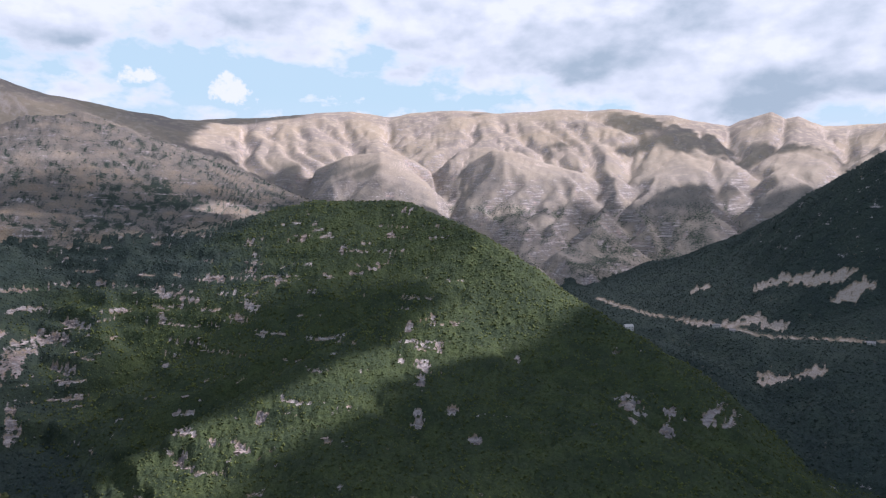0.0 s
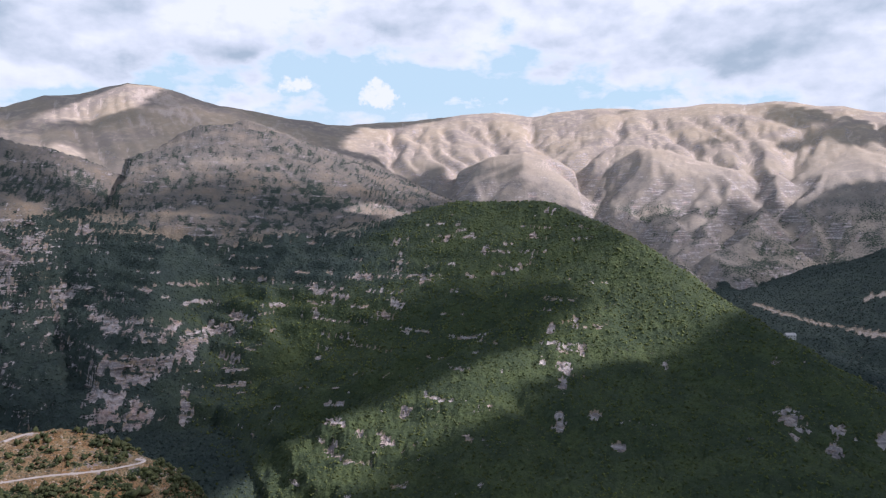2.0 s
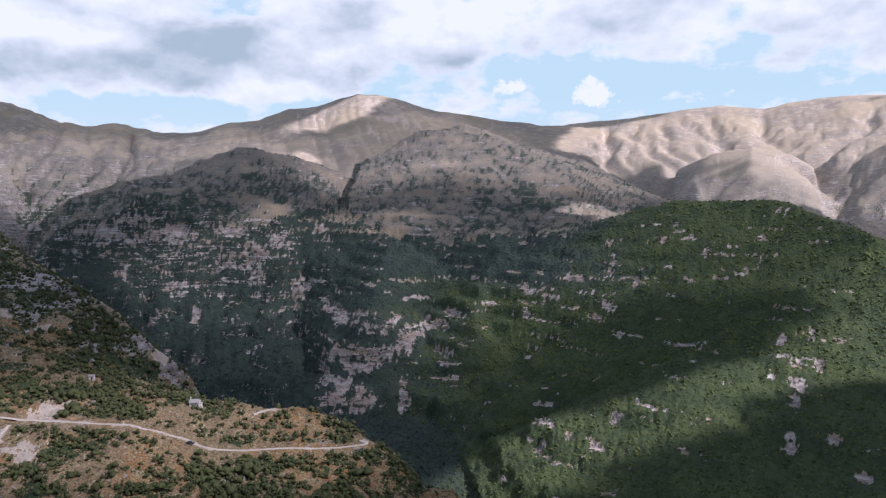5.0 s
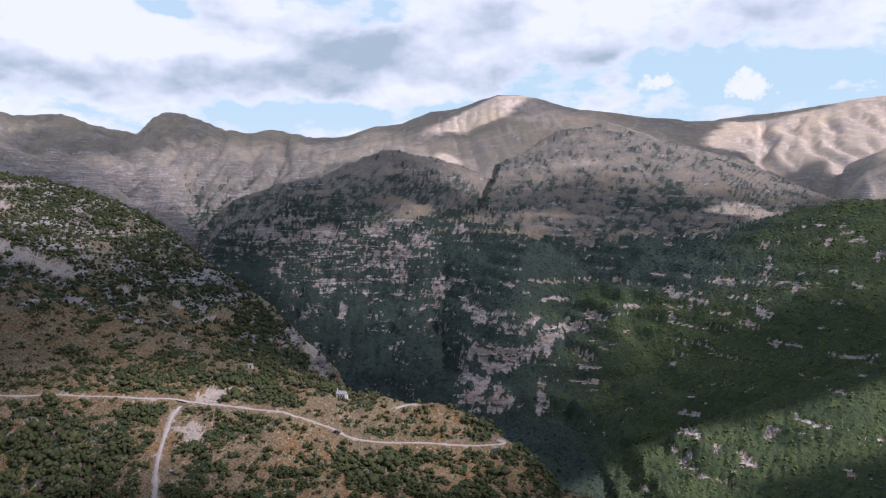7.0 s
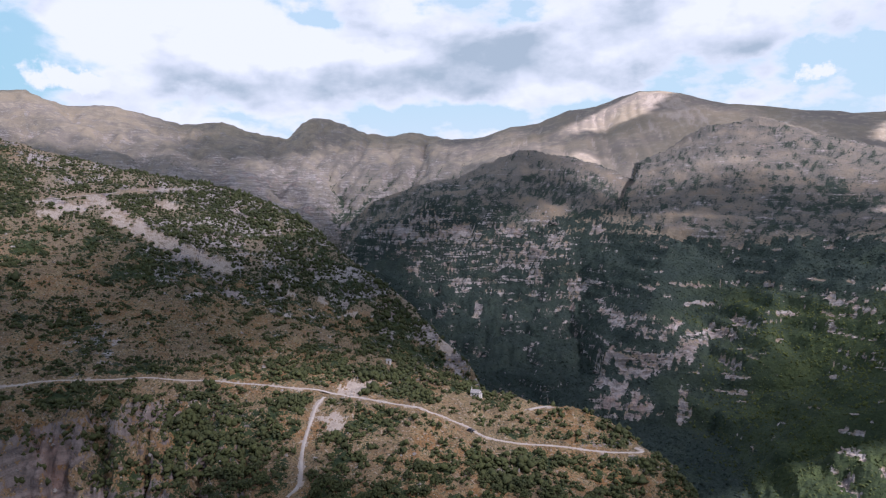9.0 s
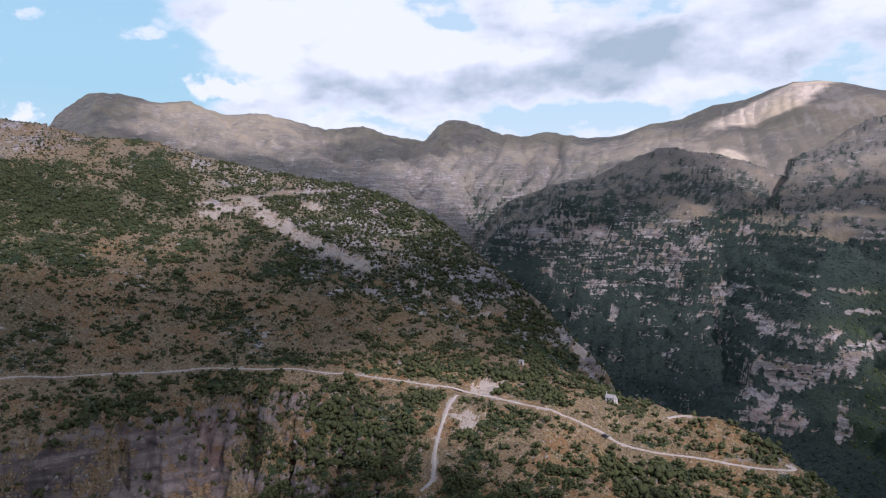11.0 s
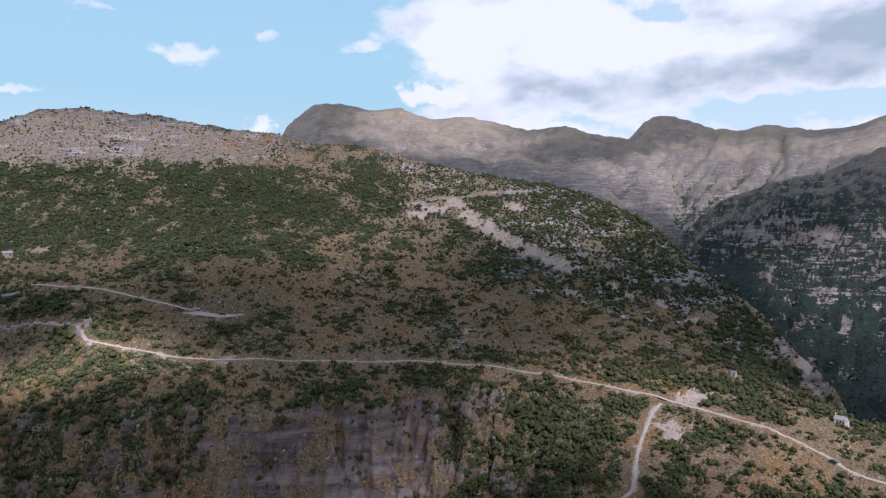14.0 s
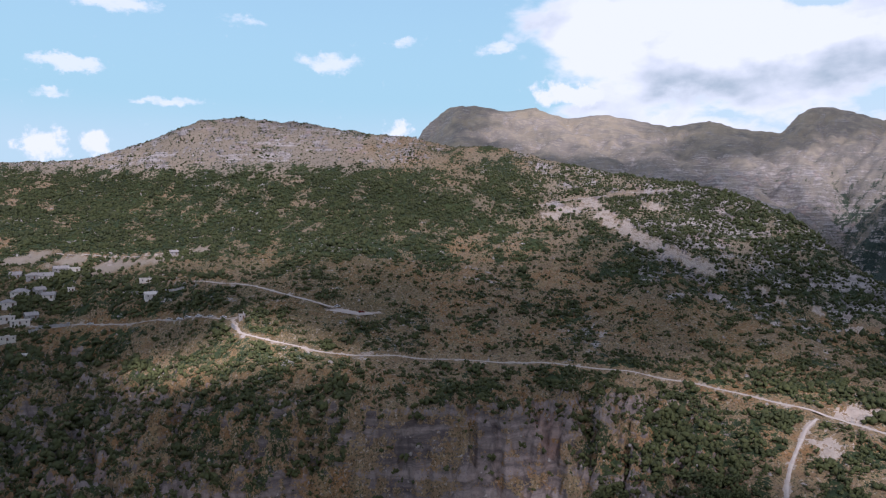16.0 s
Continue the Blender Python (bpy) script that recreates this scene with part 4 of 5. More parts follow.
ROADS = [(name, width, course(PLACES[name])) for name, width in (
    ("main_track", 2.3), ("side_track", 2.1), ("far_bend", 3.2), ("upper_road", 3.4), ("parking", 15.0), ("village_road", 3.4), ("field_road", 3.0), ("valley_road", 6.0), ("hill_cut", 3.0))]
FIELD = np.full(GZ.shape, 60.0, np.float32)
for name, width, path in ROADS:
    d, h = nearest(GXX, GYY, path, 14.0 if name != "valley_road" else 30.0)
    w = step(width * 0.5 + 5.0, width * 0.5 + 0.6, d)
    GZ = GZ * (1 - w) + (h - 0.15) * w
    FIELD = np.minimum(FIELD, (d - width * 0.5) * (0.3 if name == "valley_road" else 1.0))


# ---- what covers the ground: wood, bare rock, pale gravel, high pasture ----
def blot(places, wide, deep, ragged=0.5):
    """Ragged patches round places; wide across the slope, deep up and down it (metres)."""
    out = np.zeros(GZ.shape, np.float32)
    for x, y in places:
        r = math.hypot(x, y)
        a, b = (GXX * y - GYY * x) / r, (GXX * x + GYY * y) / r - r
        near = (np.abs(a) < 2 * wide) & (np.abs(b) < 2 * deep)
        q = np.hypot(a[near] / wide, b[near] / deep)
        q = q + ragged * fbm(GXX[near] / (wide * 0.6), GYY[near] / (wide * 0.6), 2, 41)
        out[near] = np.maximum(out[near], step(1.15, 0.7, q))
    return out


gid = np.full(GZ.shape, -1, np.int8)
for k in range(len(AZ)):
    gid[k] = WHICH[k, np.clip(np.searchsorted(RR, GR[k]), 0, NR - 1)]


def zone(*names):
    return np.isin(gid, [ID[n] for n in names]).astype(np.float32)


lean = np.hypot(np.gradient(Z, axis=1) / np.gradient(RR)[None], np.gradient(Z, axis=0) / (np.gradient(AZ)[:, None] * 0.01745 * RR[None]))
STEEP, FLOW = np.empty(GZ.shape, np.float32), np.empty(GZ.shape, np.float32)
for k in range(len(AZ)):
    STEEP[k] = np.interp(GR[k], RR, lean[k])
    FLOW[k] = np.interp(GR[k], RR, STREAM[k])
del lean
GA = AZ[:, None] + 0 * GR
f20, f60, f200, f9 = (fbm(GXX / s, GYY / s, 4, q) for s, q in ((22, 31), (65, 33), (220, 35), (9, 37)))
spur, hill, plat, east, far = zone("spur"), zone("hill"), zone("plateau"), zone("east"), zone("peak", "range", "mound", "west")
mid = zone("knob", "foothill")
floor = (gid < 0).astype(np.float32)
rel = GZ - EYE
# woods
wood = floor * 0.9
wood += plat * np.clip(0.95 - 0.55 * step(-75, -45, rel) * step(1480, 1560, GR) * step(10, 15, GA) * step(0.7, 0.35, STEEP) + 0.25 * f60, 0, 1)
wood += east * np.clip(0.9 + 0.3 * f60, 0, 1)
face = step(77, 80, GA + 2 * f60) * step(101, 97, GA + 2 * f60) * step(-97, -104, rel + 6 * f20)
wood += spur * np.clip(0.42 + 0.2 * step(60, 52, GA) * step(-116, -128, rel + 5 * f20) + 0.05 * step(58, 64, GA) + 0.1 * step(-84, -94, rel) * (1 - face) + 0.8 * f20 + 0.55 * f60 + 0.26 * step(-84, -96, rel) * (1 - face) * step(54, 62, GA) * step(84, 76, GA) + 0.22 * step(101, 107, GA) * step(-30, -50, rel), 0, 1)
belt = step(-52, -22, rel + 14 * f60) * step(70, 45, rel + 14 * f60) * step(80, 90, GA)
edge_line = np.interp(GA, [50, 53, 59, 63, 68, 72, 76.5, 81.7], [-129, -113, -90, -75, -54, -34, -8, 22])
stony = hill * step(-5, 10, rel - edge_line + 12 * f60 + 5 * f20) * step(87, 80, GA + 4 * f60)
wood += hill * np.clip(0.52 + 0.55 * f60 + 0.7 * f20 + 0.28 * belt - 0.2 * step(55, 85, rel) * step(86, 92, GA) + 0.25 * step(80, 70, GA) + 0.3 * step(106, 110, GA) * step(-66, -58, rel) * step(-20, -32, rel), 0, 1)
wood += mid * np.clip(0.44 + 0.08 * step(34, 38, GA) + 0.5 * f60 + 0.5 * f200 + 0.7 * f20 + 0.3 * f9 + 0.10 * (FLOW - 1.5) - 0.2 * step(60, 200, rel), 0, 1)
wood += far * step(44, 48, GA) * np.clip(0.3 + step(1.6, 3.4, FLOW + 1.5 * f60) + 0.6 * f200 + 0.6 * f20, 0, 1) * step(420, 160, rel + 80 * f200)
wood += far * np.clip(0.62 + 0.7 * f200 + 0.8 * f60, 0, 1) * step(170, -20, rel)
# rock
f8 = fbm(GXX / 12, GYY / 12, 3, 39)
rock = plat * step(1.0, 1.7, STEEP + 0.8 * f60) * np.clip(0.12 + 0.3 * step(34, 40, GA + 10 * f200), 0, 1)
bed = fbm(GA * 0.01745 * GR / 70 + 2 * f200, (rel + 7 * f200) / 6.5, 3, 43)
wide_bed = fbm(GA * 0.01745 * GR / 120, (rel + 9 * f200) / 17, 3, 47)
for rows in CLIFFS.values():
    for az0, rel0, wide, tall in rows:
        a, b = (GA - az0) * 0.01745 * GR, rel - rel0
        near = (np.abs(a) < 2.2 * wide) & (np.abs(b) < 2.2 * tall) & (plat + floor > 0.5)
        q = np.hypot(a[near] / wide, b[near] / tall) + 0.8 * fbm(a[near] / (0.45 * wide) + rel0, b[near] / (0.6 * tall) + az0, 4, 41, 0.6)
        rock[near] = np.maximum(rock[near], step(1.25, 0.55, q) * np.clip(0.60 + 0.8 * bed[near] + 0.7 * f9[near] + 0.3 * f20[near], 0.05, 0.95))
rock = np.maximum(rock, plat * step(38, 42, GA) * step(0.6, 1.1, STEEP + 0.4 * f60) * np.clip(0.30 + 0.9 * wide_bed + 0.5 * bed - 0.6 * np.abs(rel + 30 - 4 * (GA - 50)) / 100, 0, 0.7))
rock = np.maximum(rock, plat * 0.5 * step(0.30, 0.55, f20 + 0.6 * bed) * step(0.0, 0.3, f60 + 0.25 * step(3, 12, GA) * step(26, 16, GA) - 0.2 * step(8, -4, GA)))
rock = np.maximum(rock, (spur + hill) * step(0.9, 1.5, STEEP + 0.6 * f20) * (0.45 + 0.5 * f8))
rock = np.maximum(rock, hill * step(48, 82, rel + 30 * f60) * step(84, 92, GA) * np.clip(0.42 + 0.6 * f20 + 0.5 * f9, 0, 0.75))
rock = np.maximum(rock, hill * step(80, 70, GA) * np.clip(0.40 + 0.6 * f20 + 0.3 * f60, 0, 0.66))
rock = np.maximum(rock, (spur + hill) * np.clip(0.16 + 0.5 * f60, 0, 0.3))
rock = np.maximum(rock, (0.7 * east + mid) * step(0.9, 1.5, STEEP + 0.9 * f20) * np.clip(0.38 + 0.7 * f20, 0, 0.6))
strata_ = step(0.35, 0.9, np.sin(6.283 * (rel + 9 * f60 + 12 * f200) / 15)) * step(-0.2, 0.2, f60 + 0.5 * f200)
rock = np.maximum(rock, mid * (0.22 + 0.24 * strata_))
rock = np.maximum(rock, far * step(0.55, 1.0, STEEP + 0.4 * f60) * 0.5)
rock = np.maximum(rock, far * step(46, 50, GA) * np.clip(0.26 + 0.4 * f60 + 0.22 * strata_ * step(420, 150, rel) + 0.3 * step(58, 64, GA) * step(260, 140, rel + 60 * f200), 0, 0.74))
ledges = step(0.84, 0.97, np.sin(6.283 * (rel + 12 * f200 + 4 * f60) / 23)) * step(-0.05, 0.15, f60 + 0.5 * f200) * step(-8, 2, GA + 4 * f200) * step(6, -6, rel)
rock = np.maximum(rock, plat * 0.58 * ledges * step(0.2, 0.4, STEEP))
rock = np.maximum(rock, spur * face * step(0.3, 0.9, STEEP + 0.7 * f20) * np.clip(0.62 + 0.4 * f20, 0, 0.85))
rock = np.maximum(rock, spur * step(-88, -100, rel) * step(0.8, 1.3, STEEP + 0.7 * f20) * (0.34 + 0.4 * f20))
rock = np.maximum(rock, stony * np.clip(0.38 + 0.9 * f20 + 0.3 * f60 + 0.5 * f9, 0.0, 0.8))
pale = np.zeros(GZ.shape, np.float32)
for name, wide, deep, ragged in PATCHES:
    pale = np.maximum(pale, 0.64 * blot(PLACES[name], wide, deep, ragged))
pale = np.maximum(pale, 0.62 * step(2.6, -0.6, FIELD + 2.4 * f9))
pale = np.maximum(pale, far * step(1.3, 2.6, FLOW + 1.2 * f60) * step(0.25, 0.55, STEEP + 0.4 * f200) * step(120, 240, rel) * (0.62 - 0.25 * step(44, 48, GA)))
for name, wide, deep, ragged in OUTCROPS:
    rock = np.maximum(rock, 0.8 * blot(PLACES[name], wide, deep, ragged))
end = hill * step(70, 58, GA)
rock *= 1 - 0.15 * end
wood = np.maximum(wood, end * np.clip(0.56 + 0.9 * f20 + 0.5 * f60, 0, 1))
wood *= 1 - np.maximum((0.6 - 0.3 * hill + 0.4 * plat) * (1 - end) * step(0.3, 0.75, rock), step(0.2, 0.6, pale))
wood = np.maximum(wood, 0.85 * blot(PLACES["grove"], 20, 14, 0.7))
meadow = blot(PLACES["fields"], 17, 13, 0.6)
wood *= (1 - 0.95 * meadow) * step(0, 5, FIELD)
alp = np.clip(far * step(-420, -200, rel + 60 * f200) + mid * (0.45 + 0.3 * step(60, 180, rel + 40 * f60)), 0, 1)
alp = np.maximum(alp, np.maximum(0.9 * meadow, hill * np.maximum(np.maximum(0.5 * stony, 0.25 * step(-50, -10, rel + 20 * f60)), 0.75 * step(20, 60, rel + 20 * f60) * step(90, 97, GA + 3 * f60))))
alp = np.maximum(alp, 0.3 * plat * step(0.5, 0.3, STEEP) * step(1450, 1600, GR))
# bearings and heights where woods get the painted haze tint
hazy = np.maximum(step(22, 36, GA + 5 * f60), step(9, 22, GA + 5 * f60) * step(-175, -115, rel))
alp = np.maximum(alp, 0.55 * (plat + east))
alp *= 1 - 0.35 * mid * step(0.1, 0.4, f60 + 0.4 * f20)
# crowns of the closed woods
crown = bumps(GXX + 2 * f9, GYY + 2 * f20, 7.0, 3) * step(0.55, 0.85, wood) * (plat + east + floor)
crown = crown + 0.55 * bumps(GXX + f20, GYY + 1.5 * f9, 3.6, 8) * step(0.45, 0.75, wood) * (plat + east + floor)
GZ = GZ + 2.8 * crown
na, nr = GZ.shape
idx = np.arange(na * nr).reshape(na, nr)
wrap = np.concatenate([idx, idx[:1]])
quads = np.stack([wrap[:-1, :-1], wrap[1:, :-1], wrap[1:, 1:], wrap[:-1, 1:]], -1).reshape(-1, 4)[:, ::-1]
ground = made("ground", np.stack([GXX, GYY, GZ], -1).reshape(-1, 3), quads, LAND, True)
tagged(ground, "rugged limestone hills with dry grass, woods and cliffs", "ground", kind="structure")
att = ground.data.attributes.new("cover", "FLOAT_COLOR", "POINT")
att.data.foreach_set("color", np.stack([wood * (1 - 0.36 * spur - 0.14 * hill - 0.08 * mid - 0.4 * far), rock, pale, alp], -1).astype(np.float32).ravel())
# how much of the haze tint the ground's leaf colour takes
att = ground.data.attributes.new("hazy_woods", "FLOAT", "POINT")
att.data.foreach_set("value", np.clip(east + 0.8 * mid + 0.6 * far + floor * 0.5 + (plat + 0.5 * floor) * hazy, 0, 1).astype(np.float32).ravel())
# spur rock below this height gets the painted shade
att = ground.data.attributes.new("shaded_rock", "FLOAT", "POINT")
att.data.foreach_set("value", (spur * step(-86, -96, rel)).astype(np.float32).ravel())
att = ground.data.attributes.new("heath", "FLOAT", "POINT")
heath = mid * (0.72 + 0.7 * f60 + 0.4 * f200) + far * step(44, 48, GA) * (0.62 + 0.6 * f60 + 0.5 * f200 - 0.3 * step(250, 450, rel)) + far * step(48, 44, GA) * step(260, 60, rel + 80 * f200) * (0.6 + 0.6 * f60)
att.data.foreach_set("value", np.clip(heath, 0, 1).astype(np.float32).ravel())
centre = np.array([[0, 0, float(GZ[:, 0].mean())]] + [[GXX[k, 0], GYY[k, 0], GZ[k, 0]] for k in range(0, na, 12)])
ring_n = len(centre) - 1
floor_disc = made("valley_floor", centre - [0, 0, 0.3], [[0, 1 + k, 1 + (k + 1) % ring_n] for k in range(ring_n)], LAND, True)
att = floor_disc.data.attributes.new("cover", "FLOAT_COLOR", "POINT")
att.data.foreach_set("color", np.tile([0.62, 0.1, 0.0, 0.0], len(centre)).astype(np.float32))
tagged(floor_disc, "wooded valley floor beneath the viewpoint", "ground", kind="structure")


def onland(x, y):
    """Height of the finished ground."""
    az = math.degrees(math.atan2(-x, y))
    az += 360 if az < -38 else 0
    i = min(max(int(np.searchsorted(AZ, az)), 1), len(AZ) - 1)
    t = (az - AZ[i - 1]) / (AZ[i] - AZ[i - 1])
    r = math.hypot(x, y)
    return float((1 - t) * np.interp(r, GR[i - 1], GZ[i - 1]) + t * np.interp(r, GR[i], GZ[i]))


def onland_many(x, y, grid):
    az = np.degrees(np.arctan2(-x, y))
    az = np.where(az < -38, az + 360, az)
    i = np.clip(np.searchsorted(AZ, az), 1, len(AZ) - 1)
    i = np.where(az - AZ[i - 1] < AZ[i] - az, i - 1, i)
    r = np.hypot(x, y)
    out = np.empty(len(x), np.float32)
    for k in np.unique(i):
        at = i == k
        out[at] = np.interp(r[at], GR[k], grid[k])
    return out


# ---- roads ----
for name, width, path in ROADS:
    xy, n = path[:, :2], len(path)
    side = np.gradient(xy, axis=0)
    side = np.stack([-side[:, 1], side[:, 0]], 1) / np.maximum(np.linalg.norm(side, axis=1), 1e-6)[:, None]
    rim = 0.5 * width * (1 + 0.45 * perlin(np.arange(n) / 9.0, np.zeros(n)))
    cols = np.array([-1, -0.55, 0, 0.55, 1])
    crown_z = np.array([-0.25, 0.10, 0.16, 0.10, -0.25])
    v = np.empty((n, 5, 3))
    v[:, :, :2] = xy[:, None] + side[:, None] * (rim[:, None, None] * cols[None, :, None])
    v[:, :, 2] = path[:, 2, None] + crown_z[None] + 0.05
    ids = np.arange(n * 5).reshape(n, 5)
    f = np.stack([ids[:-1, :-1], ids[1:, :-1], ids[1:, 1:], ids[:-1, 1:]], -1).reshape(-1, 4)
    road = made(name, v.reshape(-1, 3), f, TRACK, True)
    tagged(road, "pale rutted gravel track across the dry hillside" if width < 5 else "pale dusty road on the hillside", "road", kind="structure")


# ---- trees and shrubs ----
OCT_V = np.array([[1, 0, 0], [-1, 0, 0], [0, 1, 0], [0, -1, 0], [0, 0, 1], [0, 0, -1]], float)
OCT_F = np.array([[0, 2, 4], [2, 1, 4], [1, 3, 4], [3, 0, 4], [2, 0, 5], [1, 2, 5], [3, 1, 5], [0, 3, 5]])


def clumps(count, size, flat_, rnd, wide=1.0):
    """A crown of jagged leaf clumps, about 1 m in radius, standing on the ground."""
    vs, fs = [], []
    for c in range(count):
        a, q = rnd.random() * 6.283, rnd.random() ** 0.5
        up_ = rnd.random()
        reach = q * wide * (0.45 + 0.75 * math.sin(math.pi * min(0.95, 0.25 + 0.7 * up_)))
        at = np.array([math.cos(a) * reach, math.sin(a) * reach, flat_ * (0.12 + 1.1 * up_ * (1 - 0.35 * q))])
        v = OCT_V * (size * (0.6 + 0.8 * rnd.random(3)))
        v = v + rnd.normal(0, size * 0.22, v.shape)
        t = rnd.random() * 6.283
        v[:, :2] = v[:, :2] @ np.array([[math.cos(t), -math.sin(t)], [math.sin(t), math.cos(t)]])
        fs.append(OCT_F + 6 * len(vs))
        vs.append(v + at)
    return np.concatenate(vs), np.concatenate(fs)


def spread(name, kinds, x, y, z, size, mat, rnd, turn=None, smooth=False):
    """Many plants in one mesh, each a turned and stretched copy of one of the kinds."""
    vs, fs, base_i = [], [], 0
    pick = rnd.integers(0, len(kinds), len(x))
    turn = rnd.random(len(x)) * 6.283 if turn is None else turn
    tall = size * (0.68 + 0.50 * rnd.random(len(x)))
    for k, (kv, kf) in enumerate(kinds):
        at = np.nonzero(pick == k)[0]
        if not len(at):
            continue
        c, s = np.cos(turn[at])[:, None], np.sin(turn[at])[:, None]
        px = (kv[None, :, 0] * c - kv[None, :, 1] * s) * size[at][:, None] + x[at][:, None]
        py = (kv[None, :, 0] * s + kv[None, :, 1] * c) * size[at][:, None] + y[at][:, None]
        pz = kv[None, :, 2] * tall[at][:, None] + z[at][:, None]
        vs.append(np.stack([px, py, pz], -1).reshape(-1, 3))
        fs.append((kf[None] + (np.arange(len(at)) * len(kv))[:, None, None] + base_i).reshape(-1, 3))
        base_i += len(at) * len(kv)
    return made(name, np.concatenate(vs), np.concatenate(fs), mat, smooth)


def sow(n, az0, az1, r0, r1, rnd):
    """Places strewn evenly over a sector."""
    r = np.sqrt(rnd.random(n) * (r1 * r1 - r0 * r0) + r0 * r0)
    a = np.radians(az0 + (az1 - az0) * rnd.random(n))
    return -np.sin(a) * r, np.cos(a) * r


rnd = np.random.default_rng(11)
BUSH = [clumps(4, 0.62, 1.0, rnd) for _ in range(24)]
LOW_BUSH = [clumps(2, 0.8, 0.8, rnd, 0.55) for _ in range(14)]
DOT = [clumps(1, 1.0, 0.8, rnd, 0.2) for _ in range(10)]
TREE = [clumps(1, 1.1, 1.2, rnd, 0.2) for _ in range(24)]
LOW_TREE = [clumps(2, 0.72, 1.1, rnd, 0.7) for _ in range(24)]
free = (1 - 0.9 * meadow) * step(1.5, 7.0, FIELD) * (1 - step(0.3, 0.6, pale))

# shrubs on the near hill
x, y = sow(250000, 29, 123, 300, 1120, rnd)
here = onland_many(x, y, spur + hill) > 0.5
x, y = x[here], y[here]
w, ok = onland_many(x, y, wood), onland_many(x, y, free)
bare, rocky = onland_many(x, y, rock), onland_many(x, y, stony)
upland = step(-40, 10, onland_many(x, y, GZ) - EYE)
keep = (rnd.random(len(x)) < np.clip(0.13 + 0.34 * step(0.3, 0.8, w) + 0.14 * rocky + 0.24 * upland, 0, 1) * (1 - 0.5 * bare * (1 - rocky) * (1 - upland))) & (ok > 0.5)
x, y, w = x[keep], y[keep], w[keep]
size = (0.5 + 1.75 * rnd.random(len(x)) ** 2.2 + 0.4 * step(0.5, 0.9, w) + 0.9 * (rnd.random(len(x)) < 0.5) * step(-84, -98, onland_many(x, y, GZ) - EYE)).astype(np.float32)
z = onland_many(x, y, GZ)
size *= 1 - 0.4 * step(45, 75, z - EYE)
size *= 0.85 + 0.75 * step(0.08, 0.35, fbm(x / 38, y / 38, 3, 71)) * rnd.random(len(x))
z = z - 0.05 * size
r = np.hypot(x, y)
big_ones = np.nonzero((r < 520) & (size > 2.4))[0]
big_ones = big_ones[np.argsort(r[big_ones])][:280]
rest = np.ones(len(x), bool)
rest[big_ones] = False
close = rest & (r < 560) & (size > 1.1)
distant = rest & ~close & (size > 1.3)
little = rest & ~close & ~distant
shrubs = spread("shrubs", BUSH, x[close], y[close], z[close], size[close], LEAF, rnd, smooth=True)
upper = spread("upper_shrubs", LOW_BUSH, x[distant], y[distant], z[distant], size[distant], LEAF, rnd, smooth=True)
low = spread("low_shrubs", DOT, x[little], y[little], z[little], size[little], LEAF, rnd, smooth=True)
tagged(low, "small cushion shrubs and tufts over dry soil", "shrubs", kind="stuff")
tagged(upper, "dark green shrubs on the upper rocky hillside", "shrubs", kind="stuff")
tagged(shrubs, "dark green evergreen shrubs dotted over dry slopes", "shrubs", kind="stuff")


def tree_kind(seed):
    """An evergreen oak: tapered trunk with limbs, and a ragged crown."""
    q = np.random.default_rng(seed)
    root = new("oak_tree")
    tagged(root, "dark green evergreen oak on the dry slope", "tree", "oaks on the near slope")
    bm = bmesh.new()
    bmesh.ops.create_cone(bm, segments=7, radius1=0.11, radius2=0.05, depth=1.0, cap_ends=True, matrix=Matrix.Translation((0, 0, 0.45)))
    for k in range(4):
        a = k * 1.6 + q.random()
        m = Matrix.Translation((0.18 * math.cos(a), 0.18 * math.sin(a), 0.8)) @ Euler((0.7 * math.sin(-a), 0.7 * math.cos(a), 0)).to_matrix().to_4x4()
        bmesh.ops.create_cone(bm, segments=5, radius1=0.045, radius2=0.015, depth=0.7, cap_ends=True, matrix=m)
    me = bpy.data.meshes.new("trunk")
    bm.to_mesh(me)
    bm.free()
    me.materials.append(BARK)
    new("trunk", me).parent = root
    kv, kf = clumps(46, 0.24, 1.15, q)
    kv[:, 2] += 0.25
    made("crown", kv, kf, LEAF).parent = root
    return root


OAKS = [tree_kind(s) for s in range(6)]
for n, k in enumerate(big_ones):
    m = pose(x[k], y[k], z[k] + 0.1, 0, 0, float(rnd.random() * 360)) @ Matrix.Diagonal((size[k], size[k], size[k] * 1.05, 1))
    if n < 6:
        OAKS[n].matrix_basis = m
    else:
        made_copy = copy_thing(OAKS[n % 6], m)
        made_copy.scale = (size[k], size[k], size[k] * 1.05)

# closed woods on the plateau's front and the far side of the valley
x, y = sow(165000, -36, 60, 600, 2250, rnd)
here = onland_many(x, y, plat + east + floor) > 0.5
x, y = x[here], y[here]
keep = rnd.random(len(x)) < 0.75 * step(0.45, 0.8, onland_many(x, y, wood))
x, y = x[keep], y[keep]
size = (1.0 + 1.3 * rnd.random(len(x)) ** 1.5).astype(np.float32)
dark = onland_many(x, y, np.maximum(east, (plat + floor) * hazy)) > 0.3 + 0.5 * rnd.random(len(x))
hazy_woods = spread("pine_woods", TREE, x[dark], y[dark], onland_many(x[dark], y[dark], GZ) - 0.7 * size[dark], size[dark], HAZY_LEAF, rnd, smooth=True)
tagged(hazy_woods, "dark blue-green woods across the valley and gorge", "woods", kind="stuff")
x, y, size = x[~dark], y[~dark], size[~dark]
close = np.hypot(x, y) < 1000
